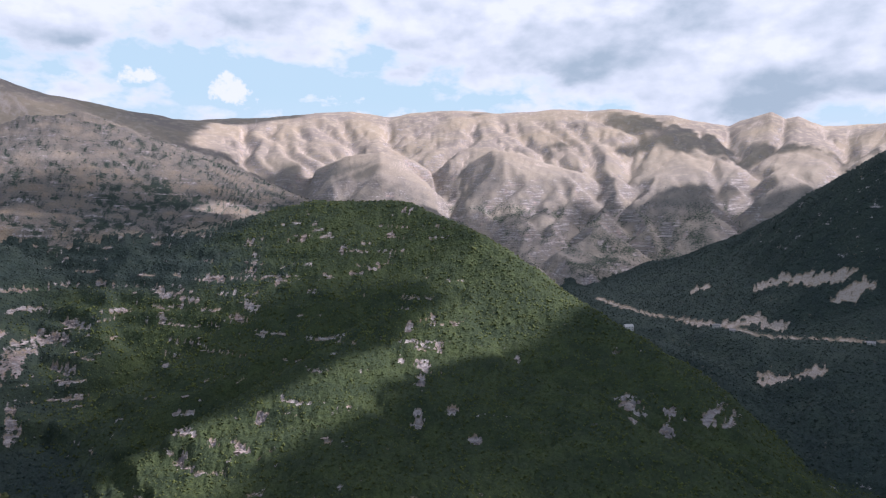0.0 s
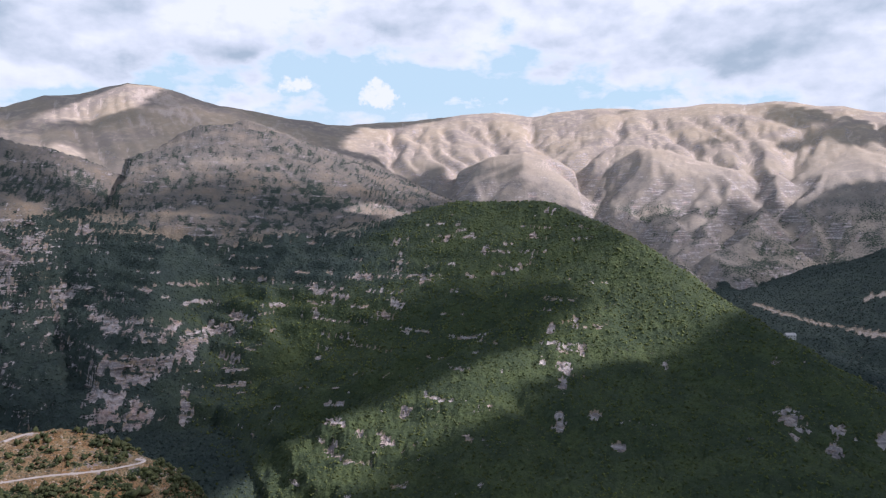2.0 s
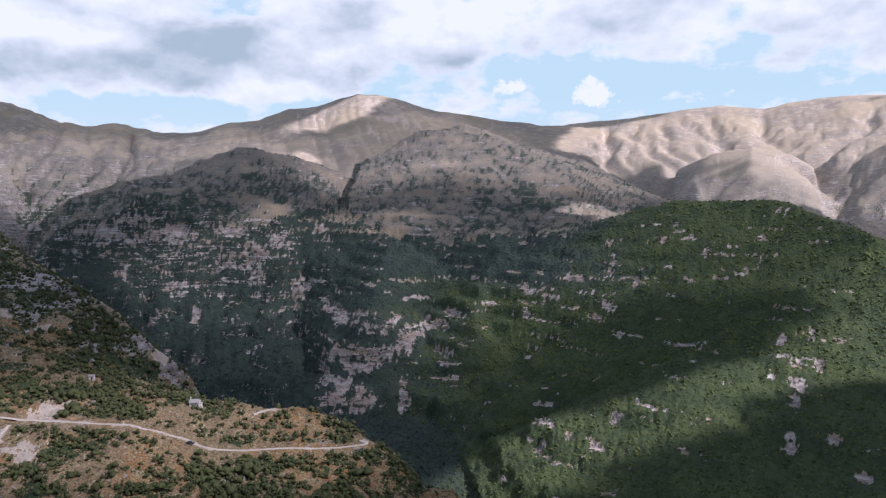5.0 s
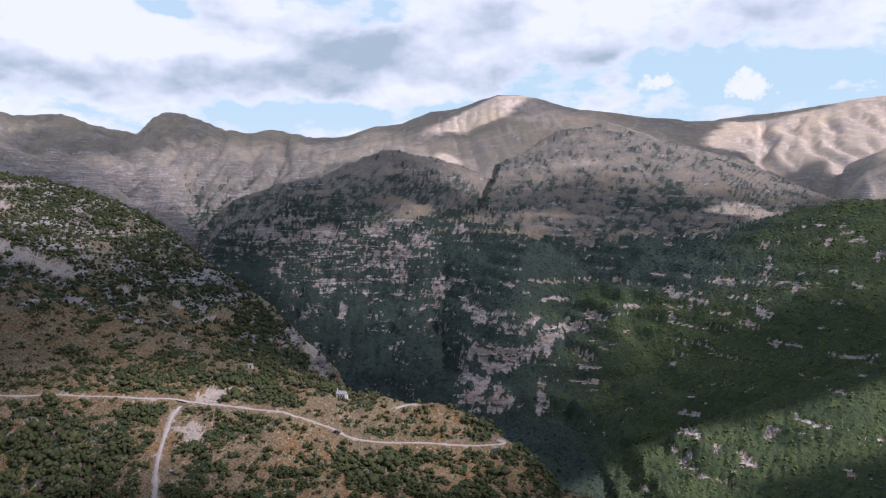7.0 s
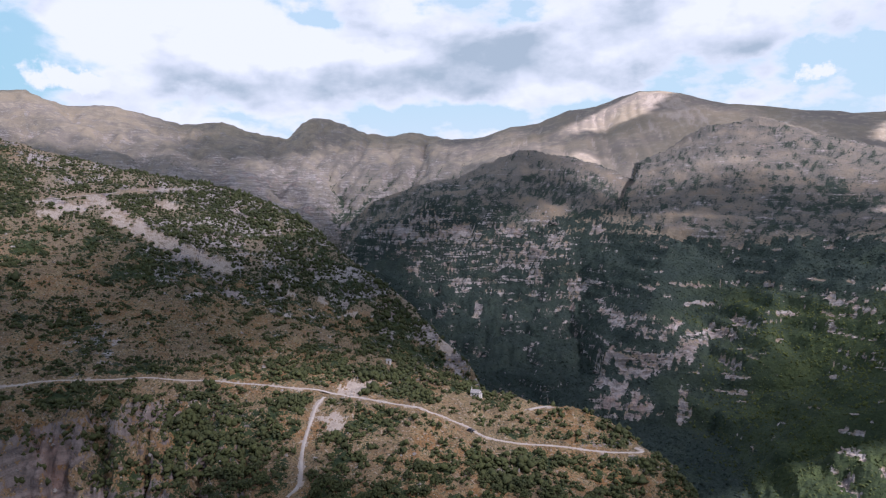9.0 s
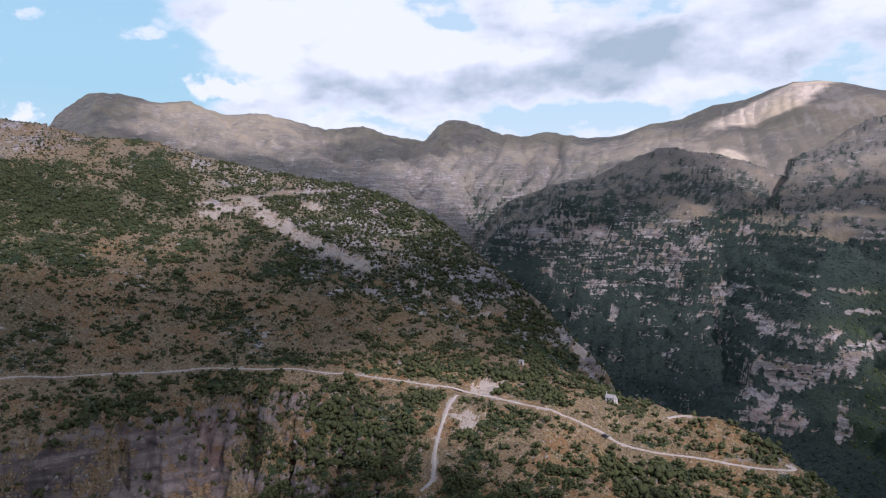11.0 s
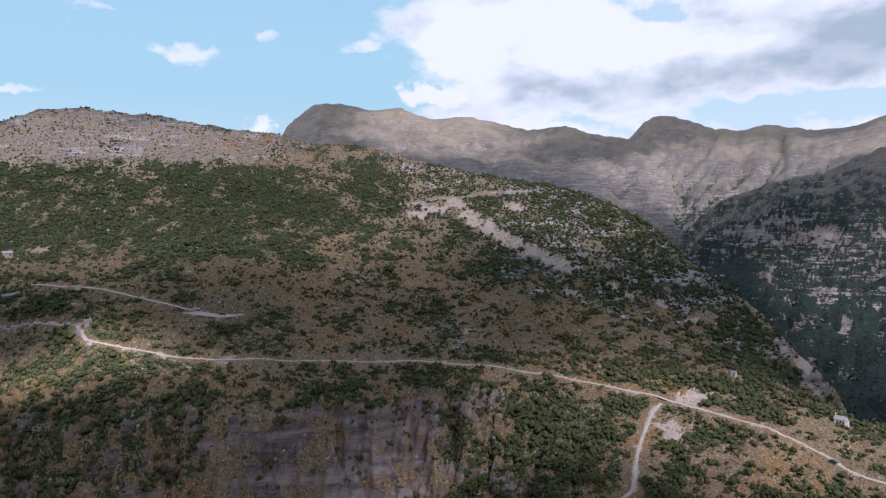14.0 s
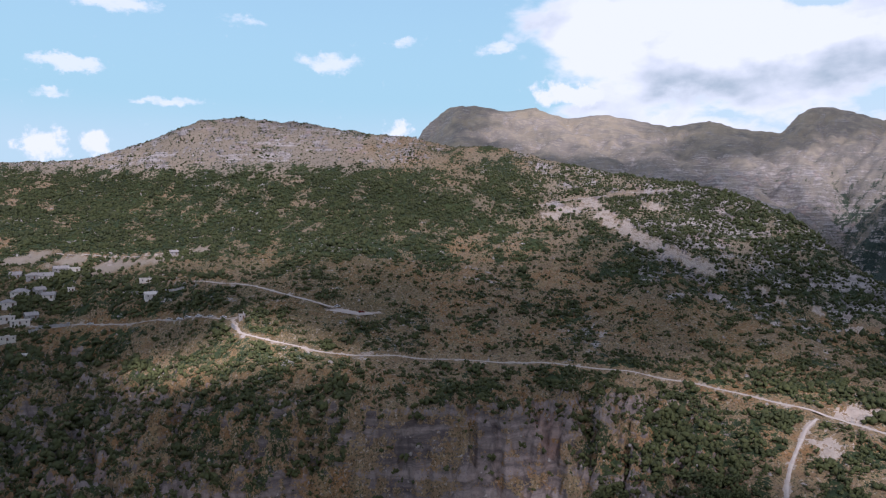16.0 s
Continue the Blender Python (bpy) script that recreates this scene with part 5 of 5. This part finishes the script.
front = spread("near_woods", LOW_TREE, x[close], y[close], onland_many(x[close], y[close], GZ) - 0.6 * size[close], size[close], FOREST, rnd, smooth=True)
tagged(front, "dense green oak woods on the valley side", "woods", kind="stuff")
x, y, size = x[~close], y[~close], size[~close]
woods = spread("woods", TREE, x, y, onland_many(x, y, GZ) - 0.7 * size, size, FOREST, rnd, smooth=True)
tagged(woods, "dense dark green oak woods on the mountain flank", "woods", kind="stuff")
# scattered trees on the dry plateau and the hills behind
x, y = sow(130000, -34, 88, 1450, 3100, rnd)
w = onland_many(x, y, wood)
keep = (onland_many(x, y, plat + mid + zone("range", "west")) > 0.5) & (rnd.random(len(x)) < 0.08 + 0.6 * step(0.25, 0.75, w)) & (onland_many(x, y, rock) < 0.5)
x, y = x[keep], y[keep]
size = (0.8 + 1.3 * rnd.random(len(x)) ** 2.5).astype(np.float32)
scrub = spread("scrub", DOT, x, y, onland_many(x, y, GZ) - 0.2 * size, size, HAZY_LEAF, rnd, smooth=True)
tagged(scrub, "scattered dark scrub oaks on dry pasture", "scrub", kind="stuff")

# crags of pale limestone that stand out of the woods
def blocks(rnd):
    vs, fs = [], []
    for c in range(6):
        v = OCT_V * np.array([0.5 + 0.6 * rnd.random(), 0.3 + 0.2 * rnd.random(), 0.14 + 0.26 * rnd.random()])
        v = v + rnd.normal(0, 0.11, v.shape)
        fs.append(OCT_F + 6 * len(vs))
        vs.append(v + [(c - 2.5) * 0.36 + rnd.normal(0, 0.12), rnd.normal(0, 0.2), rnd.normal(0, 0.16)])
    return np.concatenate(vs), np.concatenate(fs)


CRAGS = [blocks(rnd) for _ in range(14)]
x, y = sow(90000, -32, 60, 680, 2050, rnd)
keep = (onland_many(x, y, plat) > 0.5) & (rnd.random(len(x)) < 0.75 * step(0.34, 0.62, onland_many(x, y, rock)))
x, y = x[keep], y[keep]
size = (1.6 + 4.6 * rnd.random(len(x)) ** 2.5).astype(np.float32)
crags = spread("crags", CRAGS, x, y, onland_many(x, y, GZ) - 0.1 * size, size, CRAG, rnd, np.arctan2(-x, y) + rnd.normal(0, 0.35, len(x)))
tagged(crags, "pale pinkish limestone crags standing out of the woods", "crags", kind="stuff")

# trees round the village houses
x, y = [], []
for hx, hy in VILLAGE:
    near = math.hypot(hx, hy)
    for k in range(24):
        a, q = rnd.random() * 6.283, 7 + 16 * rnd.random() ** 1.5
        x.append(hx + q * math.cos(a) - hx / near * 4)
        y.append(hy + q * math.sin(a) - hy / near * 4)
x, y = np.array(x), np.array(y)
keep = onland_many(x, y, FIELD) > 1.0
x, y = x[keep], y[keep]
size = (1.6 + 1.6 * rnd.random(len(x))).astype(np.float32)
garden = spread("village_trees", BUSH, x, y, onland_many(x, y, GZ) - 0.1 * size, size, LEAF, rnd)
tagged(garden, "dark leafy trees between the village houses", "trees", kind="stuff")

# boulders and broken rock on the near hill
ROCKS = [clumps(2, 0.6, 0.35, rnd, 0.6) for _ in range(8)]
x, y = sow(36000, 40, 123, 320, 1120, rnd)
here = onland_many(x, y, spur + hill) > 0.5
x, y = x[here], y[here]
keep = rnd.random(len(x)) < 0.04 + 0.5 * step(0.2, 0.65, onland_many(x, y, rock))
x, y = x[keep], y[keep]
size = (0.5 + 1.5 * rnd.random(len(x)) ** 3).astype(np.float32)
boulders = spread("boulders", ROCKS, x, y, onland_many(x, y, GZ) - 0.15 * size, size, STONE, rnd)
tagged(boulders, "grey limestone boulders strewn over the slope", "boulders", kind="stuff")


# ---- the clouds overhead, which let the sun through in places ----
TOP = EYE + 1750
n = 180
cx, cy = np.meshgrid(np.linspace(-3200, 4900, n), np.linspace(-3200, 5200, n), indexing="ij")
thick = 0.92 + 0.4 * fbm(cx / 420, cy / 420, 4, 51)
for x0, y0, wide, deep, turn_, amount in GAPS:
    high_ = (TOP - onland(x0, y0)) / TO_SUN.z
    a, b = cx - x0 - TO_SUN.x * high_, cy - y0 - TO_SUN.y * high_
    c, s = math.cos(radians(turn_)), math.sin(radians(turn_))
    q = np.hypot((a * c + b * s) / wide, (-a * s + b * c) / deep) + (0.2 if amount < 0.45 else 0.55 if wide < 400 else 0.75) * fbm(cx / (0.6 * min(wide, deep, 500)), cy / (0.6 * min(wide, deep, 500)), 3, 53)
    hole = step(1.2, 0.55, q)
    if amount < 0.45:
        thick = thick + 0.85 * hole * np.minimum(1 - 1.25 * amount - thick, 0)
    else:
        thick = thick - 1.25 * amount * hole
ids = np.arange(n * n).reshape(n, n)
inside = np.hypot(cx, cy) < 4900
quad_ok = inside[:-1, :-1] & inside[1:, :-1] & inside[1:, 1:] & inside[:-1, 1:]
f = np.stack([ids[:-1, :-1], ids[1:, :-1], ids[1:, 1:], ids[:-1, 1:]], -1)[quad_ok]
deck = made("cloud_layer", np.stack([cx, cy, TOP + 60 * fbm(cx / 500, cy / 500, 3, 55)], -1).reshape(-1, 3), f, CLOUD, True)
tagged(deck, "broken white cloud layer with sunny gaps", "cloud", kind="structure")
att = deck.data.attributes.new("thickness", "FLOAT", "POINT")
att.data.foreach_set("value", np.clip(thick, 0, 1).astype(np.float32).ravel())

# ---- buildings, walls and vehicles ----
def part(name, bm, mat, parent, label=""):
    """One mesh under a thing or a part."""
    me = bpy.data.meshes.new(name)
    bm.normal_update()
    bm.to_mesh(me)
    bm.free()
    me.materials.append(mat)
    ob = new(name, me)
    ob.parent = parent
    return tagged(ob, label) if label else ob


def box(w, d, h, x=0.0, y=0.0, z=0.0, bevel=0.0, bm=None):
    """A block standing on z, its edges broken."""
    bm = bm or bmesh.new()
    made_ = bmesh.ops.create_cube(bm, size=1.0, matrix=Matrix.Translation((x, y, z + h / 2)) @ Matrix.Diagonal((w, d, h, 1)))
    if bevel:
        edges = {e for v in made_["verts"] for e in v.link_edges}
        bmesh.ops.bevel(bm, geom=list(edges), offset=bevel, segments=1, affect="EDGES")
    return bm


def gable(w, d, rise, over, thick, z):
    """A saddle roof with eaves, its ridge along x."""
    bm = bmesh.new()
    a, b = w / 2 + over, d / 2 + over
    drop = rise * over / (d / 2)
    ring = [(-b, z - drop), (0, z + rise), (b, z - drop), (b, z - drop + thick), (0, z + rise + thick), (-b, z - drop + thick)]
    ends = [[bm.verts.new((s * a, y, zz)) for y, zz in ring] for s in (-1, 1)]
    for i in range(6):
        j = (i + 1) % 6
        bm.faces.new((ends[0][i], ends[0][j], ends[1][j], ends[1][i]))
    for e in ends:
        bm.faces.new((e[0], e[1], e[4], e[5]))
        bm.faces.new((e[1], e[2], e[3], e[4]))
    bmesh.ops.recalc_face_normals(bm, faces=bm.faces)
    return bm


def hipped(w, d, rise, over, thick, z):
    """A hipped roof with eaves."""
    bm = bmesh.new()
    a, b = w / 2 + over, d / 2 + over
    r = max(a - b, 0.2)
    low = [bm.verts.new((sx * a, sy * b, z)) for sx, sy in ((-1, -1), (1, -1), (1, 1), (-1, 1))]
    mid_ = [bm.verts.new((sx * a, sy * b, z + thick)) for sx, sy in ((-1, -1), (1, -1), (1, 1), (-1, 1))]
    top = [bm.verts.new((-r, 0, z + rise)), bm.verts.new((r, 0, z + rise))]
    for i in range(4):
        j = (i + 1) % 4
        bm.faces.new((low[i], low[j], mid_[j], mid_[i]))
    bm.faces.new(low[::-1])
    bm.faces.new((mid_[0], mid_[1], top[1], top[0]))
    bm.faces.new((mid_[2], mid_[3], top[0], top[1]))
    bm.faces.new((mid_[1], mid_[2], top[1]))
    bm.faces.new((mid_[3], mid_[0], top[0]))
    bmesh.ops.recalc_face_normals(bm, faces=bm.faces)
    return bm


def gable_walls(w, d, h, rise):
    """Walls with pointed ends, reaching into the slope."""
    bm = bmesh.new()
    ring = [(-d / 2, -2.5), (d / 2, -2.5), (d / 2, h), (0, h + rise), (-d / 2, h)]
    ends = [[bm.verts.new((s * w / 2, y, z)) for y, z in ring] for s in (-1, 1)]
    for i in range(5):
        j = (i + 1) % 5
        bm.faces.new((ends[0][i], ends[0][j], ends[1][j], ends[1][i]))
    bm.faces.new(ends[0])
    bm.faces.new(ends[1][::-1])
    bmesh.ops.recalc_face_normals(bm, faces=bm.faces)
    return bm


def opening(name, parent, x, y, z, w, h, face, mat, frame_mat):
    """A window or door on a wall that faces -y (face 0) or +x (face 1): frame, pane or leaf, sill."""
    root = part(name, box(w + 0.24, 0.16, h + 0.24, 0, 0, -0.12), frame_mat, parent)
    root.matrix_basis = pose(x, y, z, 0, 0, 90 * face)
    part("pane" if name == "window" else "leaf", box(w, 0.06, h, 0, -0.07, 0), mat, root)
    if name == "window":
        part("sill", box(w + 0.4, 0.28, 0.08, 0, -0.12, -0.2), frame_mat, root)
    return root


def house(at, w, d, storeys, roof, turn_, label, roof_mat, wall_mat=None):
    """A house dug into the slope: walls, roof, chimney, rows of windows and a door."""
    x0, y0 = at
    root = new("house")
    tagged(root, label, "house", "village houses")
    h = 2.9 * storeys
    wall_mat = wall_mat or PLASTER
    rise = 0.3 * d
    if roof == "gable":
        part("wall", gable_walls(w, d, h, rise), wall_mat, root)
        cap = part("roof", gable(w, d, rise, 0.45, 0.22, h), roof_mat, root)
    elif roof == "hip":
        part("wall", box(w, d, h + 2.5, 0, 0, -2.5), wall_mat, root)
        cap = part("roof", hipped(w, d, rise, 0.5, 0.2, h), roof_mat, root)
    else:
        part("wall", box(w, d, h + 2.5, 0, 0, -2.5), wall_mat, root)
        cap = part("roof", box(w + 0.7, d + 0.7, 0.3, 0, 0, h, 0.05), roof_mat, root)
        part("parapet", box(w + 0.5, 0.2, 0.5, 0, -d / 2 - 0.2, h + 0.3), wall_mat, cap)
    part("chimney", box(0.7, 0.7, 1.5 + (rise if roof != "flat" else 0.4), w * 0.28, d * 0.12, h - 0.1, 0.04), STONE, cap)
    n = max(2, int(w / 3.6))
    for s in range(storeys):
        for k in range(n):
            if s == 0 and k == n // 2:
                opening("door", root, (k + 0.5) / n * w - w / 2, -d / 2 - 0.03, 0.1, 1.1, 2.1, 0, WOOD, STONE)
            else:
                opening("window", root, (k + 0.5) / n * w - w / 2, -d / 2 - 0.03, 1.1 + 2.9 * s, 0.8, 1.1, 0, PANE, CREAM)
        for k in range(2):
            opening("window", root, w / 2 + 0.03, (k - 0.5) * d * 0.5, 1.1 + 2.9 * s, 0.8, 1.1, 1, PANE, CREAM)
    r = math.hypot(x0, y0)
    facing = math.degrees(math.atan2(-x0, y0))
    root.matrix_basis = pose(x0, y0, onland(x0, y0) - 0.2, 0, 0, facing + turn_)
    return root


WALL_GREY = material("grey_stone_wall", two_tone((0.42, 0.40, 0.38), (0.30, 0.285, 0.275), 0.8), 0.9, grain(4, 0.05))
CREAM = material("cream_plaster", two_tone((0.66, 0.61, 0.53), (0.56, 0.52, 0.46), 0.5), 0.85, grain(6, 0.02))
village = (
    ((-551.1, -328.4), 10, 8, 1, "hip", 12, "low white plastered house with grey slate roof", SLATE, PLASTER),
    ((-570.1, -329.6), 13, 9, 1, "hip", -8, "large white plastered house among the trees", SLATE, PLASTER),
    ((-577.8, -318.5), 8, 7, 1, "gable", 20, "small stone house with slate roof", SLATE, WALL_GREY),
    ((-570.7, -307.0), 9, 7, 1, "gable", -15, "white gabled house beside dark trees", SLATE, PLASTER),
    ((-599.1, -334.6), 12, 8, 1, "hip", 5, "grey stone house with hipped slate roof", SLATE, WALL_GREY),
    ((-600.8, -325.2), 11, 8, 1, "gable", -5, "cream plastered house with slate roof", SLATE, CREAM),
    ((-537.6, -322.4), 11, 8, 1, "flat", 10, "white flat-roofed house above the road", PLASTER, PLASTER),
    ((-536.4, -310.8), 13, 8, 1, "flat", -4, "white concrete building beside the village road", PLASTER, PLASTER),
    ((-545.7, -307.8), 9, 7, 1, "gable", 14, "low stone house with slate roof", SLATE, WALL_GREY),
    ((-519.0, -310.9), 11, 8, 1, "flat", 6, "white house below the village road", PLASTER, CREAM),
    ((-503.5, -289.9), 9, 6, 1, "gable", -18, "low white house among dark trees", PLASTER, PLASTER),
    ((-579.3, -293.7), 5, 4, 1, "flat", 0, "small white outbuilding among trees", PLASTER, PLASTER),
    ((-613.8, -319.5), 12, 7, 1, "gable", 8, "long low stone house with slate roof", SLATE, WALL_GREY),
    ((-615.6, -308.7), 9, 6, 1, "flat", -6, "cream flat-roofed house at the field edge", PLASTER, CREAM),
    ((-600.3, -350.4), 9, 7, 1, "gable", -10, "stone house at the upper village edge", SLATE, WALL_GREY),
    ((-544.9, -215.9), 8, 6, 1, "gable", 10, "white roadside house under the slope", PLASTER, PLASTER),
    ((-575.1, -231.2), 9, 6, 1, "flat", -6, "low white flat-roofed house beside trees", PLASTER, PLASTER),
    ((-471.1, -126.0), 4, 2.5, 1, "flat", 4, "small grey stone roadside building", SLATE, WALL_GREY),
    ((-660.4, -238.8), 7, 5, 1, "gable", 5, "low stone barn at the field road", SLATE, WALL_GREY),
    ((274.1, 1029.6), 13, 9, 2, "gable", 25, "white house on the wooded ridge", PLASTER, PLASTER),
    ((565.1, 1439.8), 16, 10, 2, "hip", -10, "pale roadside building in the valley", SLATE, PLASTER),
    ((579.5, 1395.6), 12, 9, 1, "gable", 8, "pale low building beside the valley road", SLATE, CREAM),
    ((744.9, 1211.4), 13, 9, 1, "gable", 0, "pale house under the dark pine slope", SLATE, PLASTER),
)
for row in village:
    house(*row)

# the chapel on the spur: nave, apse, little bell arch
cx0, cy0 = (-325.1, 290.4)
chapel = tagged(new("chapel"), "small white chapel with grey slate roof on the spur", "chapel")
part("nave", gable_walls(5.6, 4.4, 3.0, 1.5), PLASTER, chapel)
roof = part("roof", gable(5.6, 4.4, 1.5, 0.25, 0.18, 3.0), SLATE, chapel, "pale grey slate roof")
bm = bmesh.new()
bmesh.ops.create_cone(bm, segments=12, radius1=1.4, radius2=1.4, depth=4.4, cap_ends=True, matrix=Matrix.Translation((2.8, 0, 0.2)))
apse = part("apse", bm, PLASTER, chapel)
bm = bmesh.new()
bmesh.ops.create_cone(bm, segments=12, radius1=1.6, radius2=0.05, depth=0.9, cap_ends=True, matrix=Matrix.Translation((2.8, 0, 2.85)))
part("apse_roof", bm, SLATE, apse)
bell = part("bell_arch", box(0.35, 1.0, 1.5, -2.7, 0, 4.3, 0.05), PLASTER, chapel)
part("cap", box(0.5, 1.3, 0.18, -2.7, 0, 5.8, 0.03), SLATE, bell)
opening("window", chapel, 0.6, -2.23, 1.4, 0.5, 1.0, 0, PANE, STONE)
opening("window", chapel, -1.2, -2.23, 1.4, 0.5, 1.0, 0, PANE, STONE)
opening("door", chapel, 2.0, -2.23, 0.0, 0.9, 1.9, 0, WOOD, STONE)
chapel.matrix_basis = pose(cx0, cy0, onland(cx0, cy0) + 0.2, 0, 0, math.degrees(math.atan2(-cx0, cy0)) - 18)

hx, hy = (-387.9, 267.8)
hut = tagged(new("hut"), "tiny white stone hut among shrubs on the hillside", "hut")
part("wall", gable_walls(3.0, 2.6, 2.0, 0.8), PLASTER, hut)
part("roof", gable(3.0, 2.6, 0.8, 0.2, 0.14, 2.0), SLATE, hut)
opening("door", hut, 0.3, -1.33, 0.0, 0.8, 1.7, 0, WOOD, STONE)
hut.matrix_basis = pose(hx, hy, onland(hx, hy) + 0.2, 0, 0, 40)


def vehicle(kind, paint, at, turn_, label):
    """A car or pickup: body, cabin with glass, four wheels with rims, lamps, bumpers."""
    x0, y0 = at
    root = tagged(new(kind), label, "car" if kind == "car" else "pickup", "parked vehicles")
    body = part("body", box(4.3, 1.75, 0.62, 0, 0, 0.38, 0.14), paint, root)
    part("hood", box(1.1, 1.6, 0.1, 1.5, 0, 0.98, 0.04), paint, body)
    if kind == "car":
        part("cabin", box(2.3, 1.6, 0.52, -0.35, 0, 0.98, 0.16), PANE, root, "dark glazed cabin")
        part("roof", box(1.75, 1.5, 0.08, -0.35, 0, 1.48, 0.03), paint, root)
    else:
        part("cabin", box(1.5, 1.6, 0.6, 0.2, 0, 0.98, 0.14), PANE, root, "dark glazed cabin")
        part("roof", box(1.2, 1.5, 0.08, 0.2, 0, 1.56, 0.03), paint, root)
        for y in (-0.8, 0.8):
            part("bed_side", box(1.6, 0.1, 0.35, -1.35, y, 0.98, 0.02), paint, root)
    for x in (-1.35, 1.35):
        for y in (-0.82, 0.82):
            bm = bmesh.new()
            bmesh.ops.create_cone(bm, segments=16, radius1=0.33, radius2=0.33, depth=0.22, cap_ends=True, matrix=Matrix.Rotation(radians(90), 4, "X"))
            wheel = part("wheel", bm, RUBBER, root)
            wheel.matrix_basis = pose(x, y, 0.33)
            bm = bmesh.new()
            bmesh.ops.create_cone(bm, segments=12, radius1=0.19, radius2=0.19, depth=0.25, cap_ends=True, matrix=Matrix.Rotation(radians(90), 4, "X"))
            part("rim", bm, STEEL, wheel)
    for x, name in ((2.14, "headlight"), (-2.14, "tail_light")):
        for y in (-0.62, 0.62):
            part(name, box(0.06, 0.34, 0.16, x, y, 0.68, 0.02), STEEL if x > 0 else CAR_RED, root)
        part("bumper", box(0.12, 1.7, 0.18, x * 1.01, 0, 0.4, 0.04), CAR_DARK, root)
    d = min((float(np.min(np.hypot(p[:, 0] - x0, p[:, 1] - y0))), float(p[np.argmin(np.hypot(p[:, 0] - x0, p[:, 1] - y0)), 2])) for _, _, p in ROADS)
    z0 = d[1] + 0.2 if d[0] < 5 else onland(x0, y0)
    root.matrix_basis = pose(x0, y0, z0, 0, 0, math.degrees(math.atan2(-x0, y0)) + turn_)
    return root


vehicle("pickup", CAR_RED, (-494.0, -48.1), 6, "dark red pickup parked on the pale turning place")
vehicle("car", CAR_WHITE, (-497.8, -65.6), -20, "white car on the upper gravel road")
vehicle("car", CAR_DARK, (-292.7, 257.7), -25, "dark car on the gravel track")
for px, py in ((-510.0, -188.5), (-504.8, -179.4), (-501.0, -172.4), (-496.7, -163.0), (-494.0, -154.2), (-489.6, -143.5), (-531.9, -255.9), (-540.3, -289.1)):
    vehicle("car", CAR_WHITE, (px, py), float(rnd.random() * 14 - 7), "white car parked along the village road")


def wall_run(points, high, label):
    """A dry-stone retaining wall along a contour, of courses with an uneven top."""
    path = course(points, 2.0)
    bm = bmesh.new()
    for k, (x0, y0, z0) in enumerate(path[:-1]):
        x1, y1, _ = path[k + 1]
        a = math.degrees(math.atan2(y1 - y0, x1 - x0))
        h = high * (0.8 + 0.4 * random.random())
        m = pose((x0 + x1) / 2, (y0 + y1) / 2, onland(x0, y0) + h / 2 - 0.4, 0, 0, a) @ Matrix.Diagonal((2.06, 0.7 + 0.2 * random.random(), h + 0.8, 1))
        bmesh.ops.create_cube(bm, size=1.0, matrix=m)
    me = bpy.data.meshes.new("retaining_wall")
    bm.to_mesh(me)
    bm.free()
    me.materials.append(WALL_GREY)
    return tagged(new("retaining_wall", me), label, "wall", "terrace walls")


wall_run(((-528.9, -300.7), (-537.6, -288.6), (-533.7, -270.4)), 2.4, "pale stone retaining wall below the village road")
wall_run(((-556.0, -236.1), (-547.3, -210.6), (-539.1, -186.0)), 1.8, "grey dry-stone terrace wall by the road")
wall_run(((-465.2, -131.2), (-457.5, -125.4)), 2.0, "short pale stone wall at the bend")


def street_pole(at):
    x0, y0 = at
    root = tagged(new("utility_pole"), "thin weathered wooden utility pole", "pole", "poles along the road")
    bm = bmesh.new()
    bmesh.ops.create_cone(bm, segments=8, radius1=0.16, radius2=0.1, depth=9.0, cap_ends=True, matrix=Matrix.Translation((0, 0, 4.0)))
    post = part("post", bm, BARK, root)
    arm = part("crossarm", box(1.6, 0.12, 0.14, 0, 0, 7.9, 0.02), BARK, post)
    for x in (-0.7, 0.0, 0.7):
        bm = bmesh.new()
        bmesh.ops.create_cone(bm, segments=8, radius1=0.07, radius2=0.04, depth=0.2, cap_ends=True, matrix=Matrix.Translation((x, 0, 8.14)))
        part("insulator", bm, STONE, arm)
    root.matrix_basis = pose(x0, y0, onland(x0, y0), 0, 0, random.random() * 40)


for spot in ((-541.4, -181.6), (-532.7, -169.4), (-541.1, -260.2)):
    street_pole(spot)
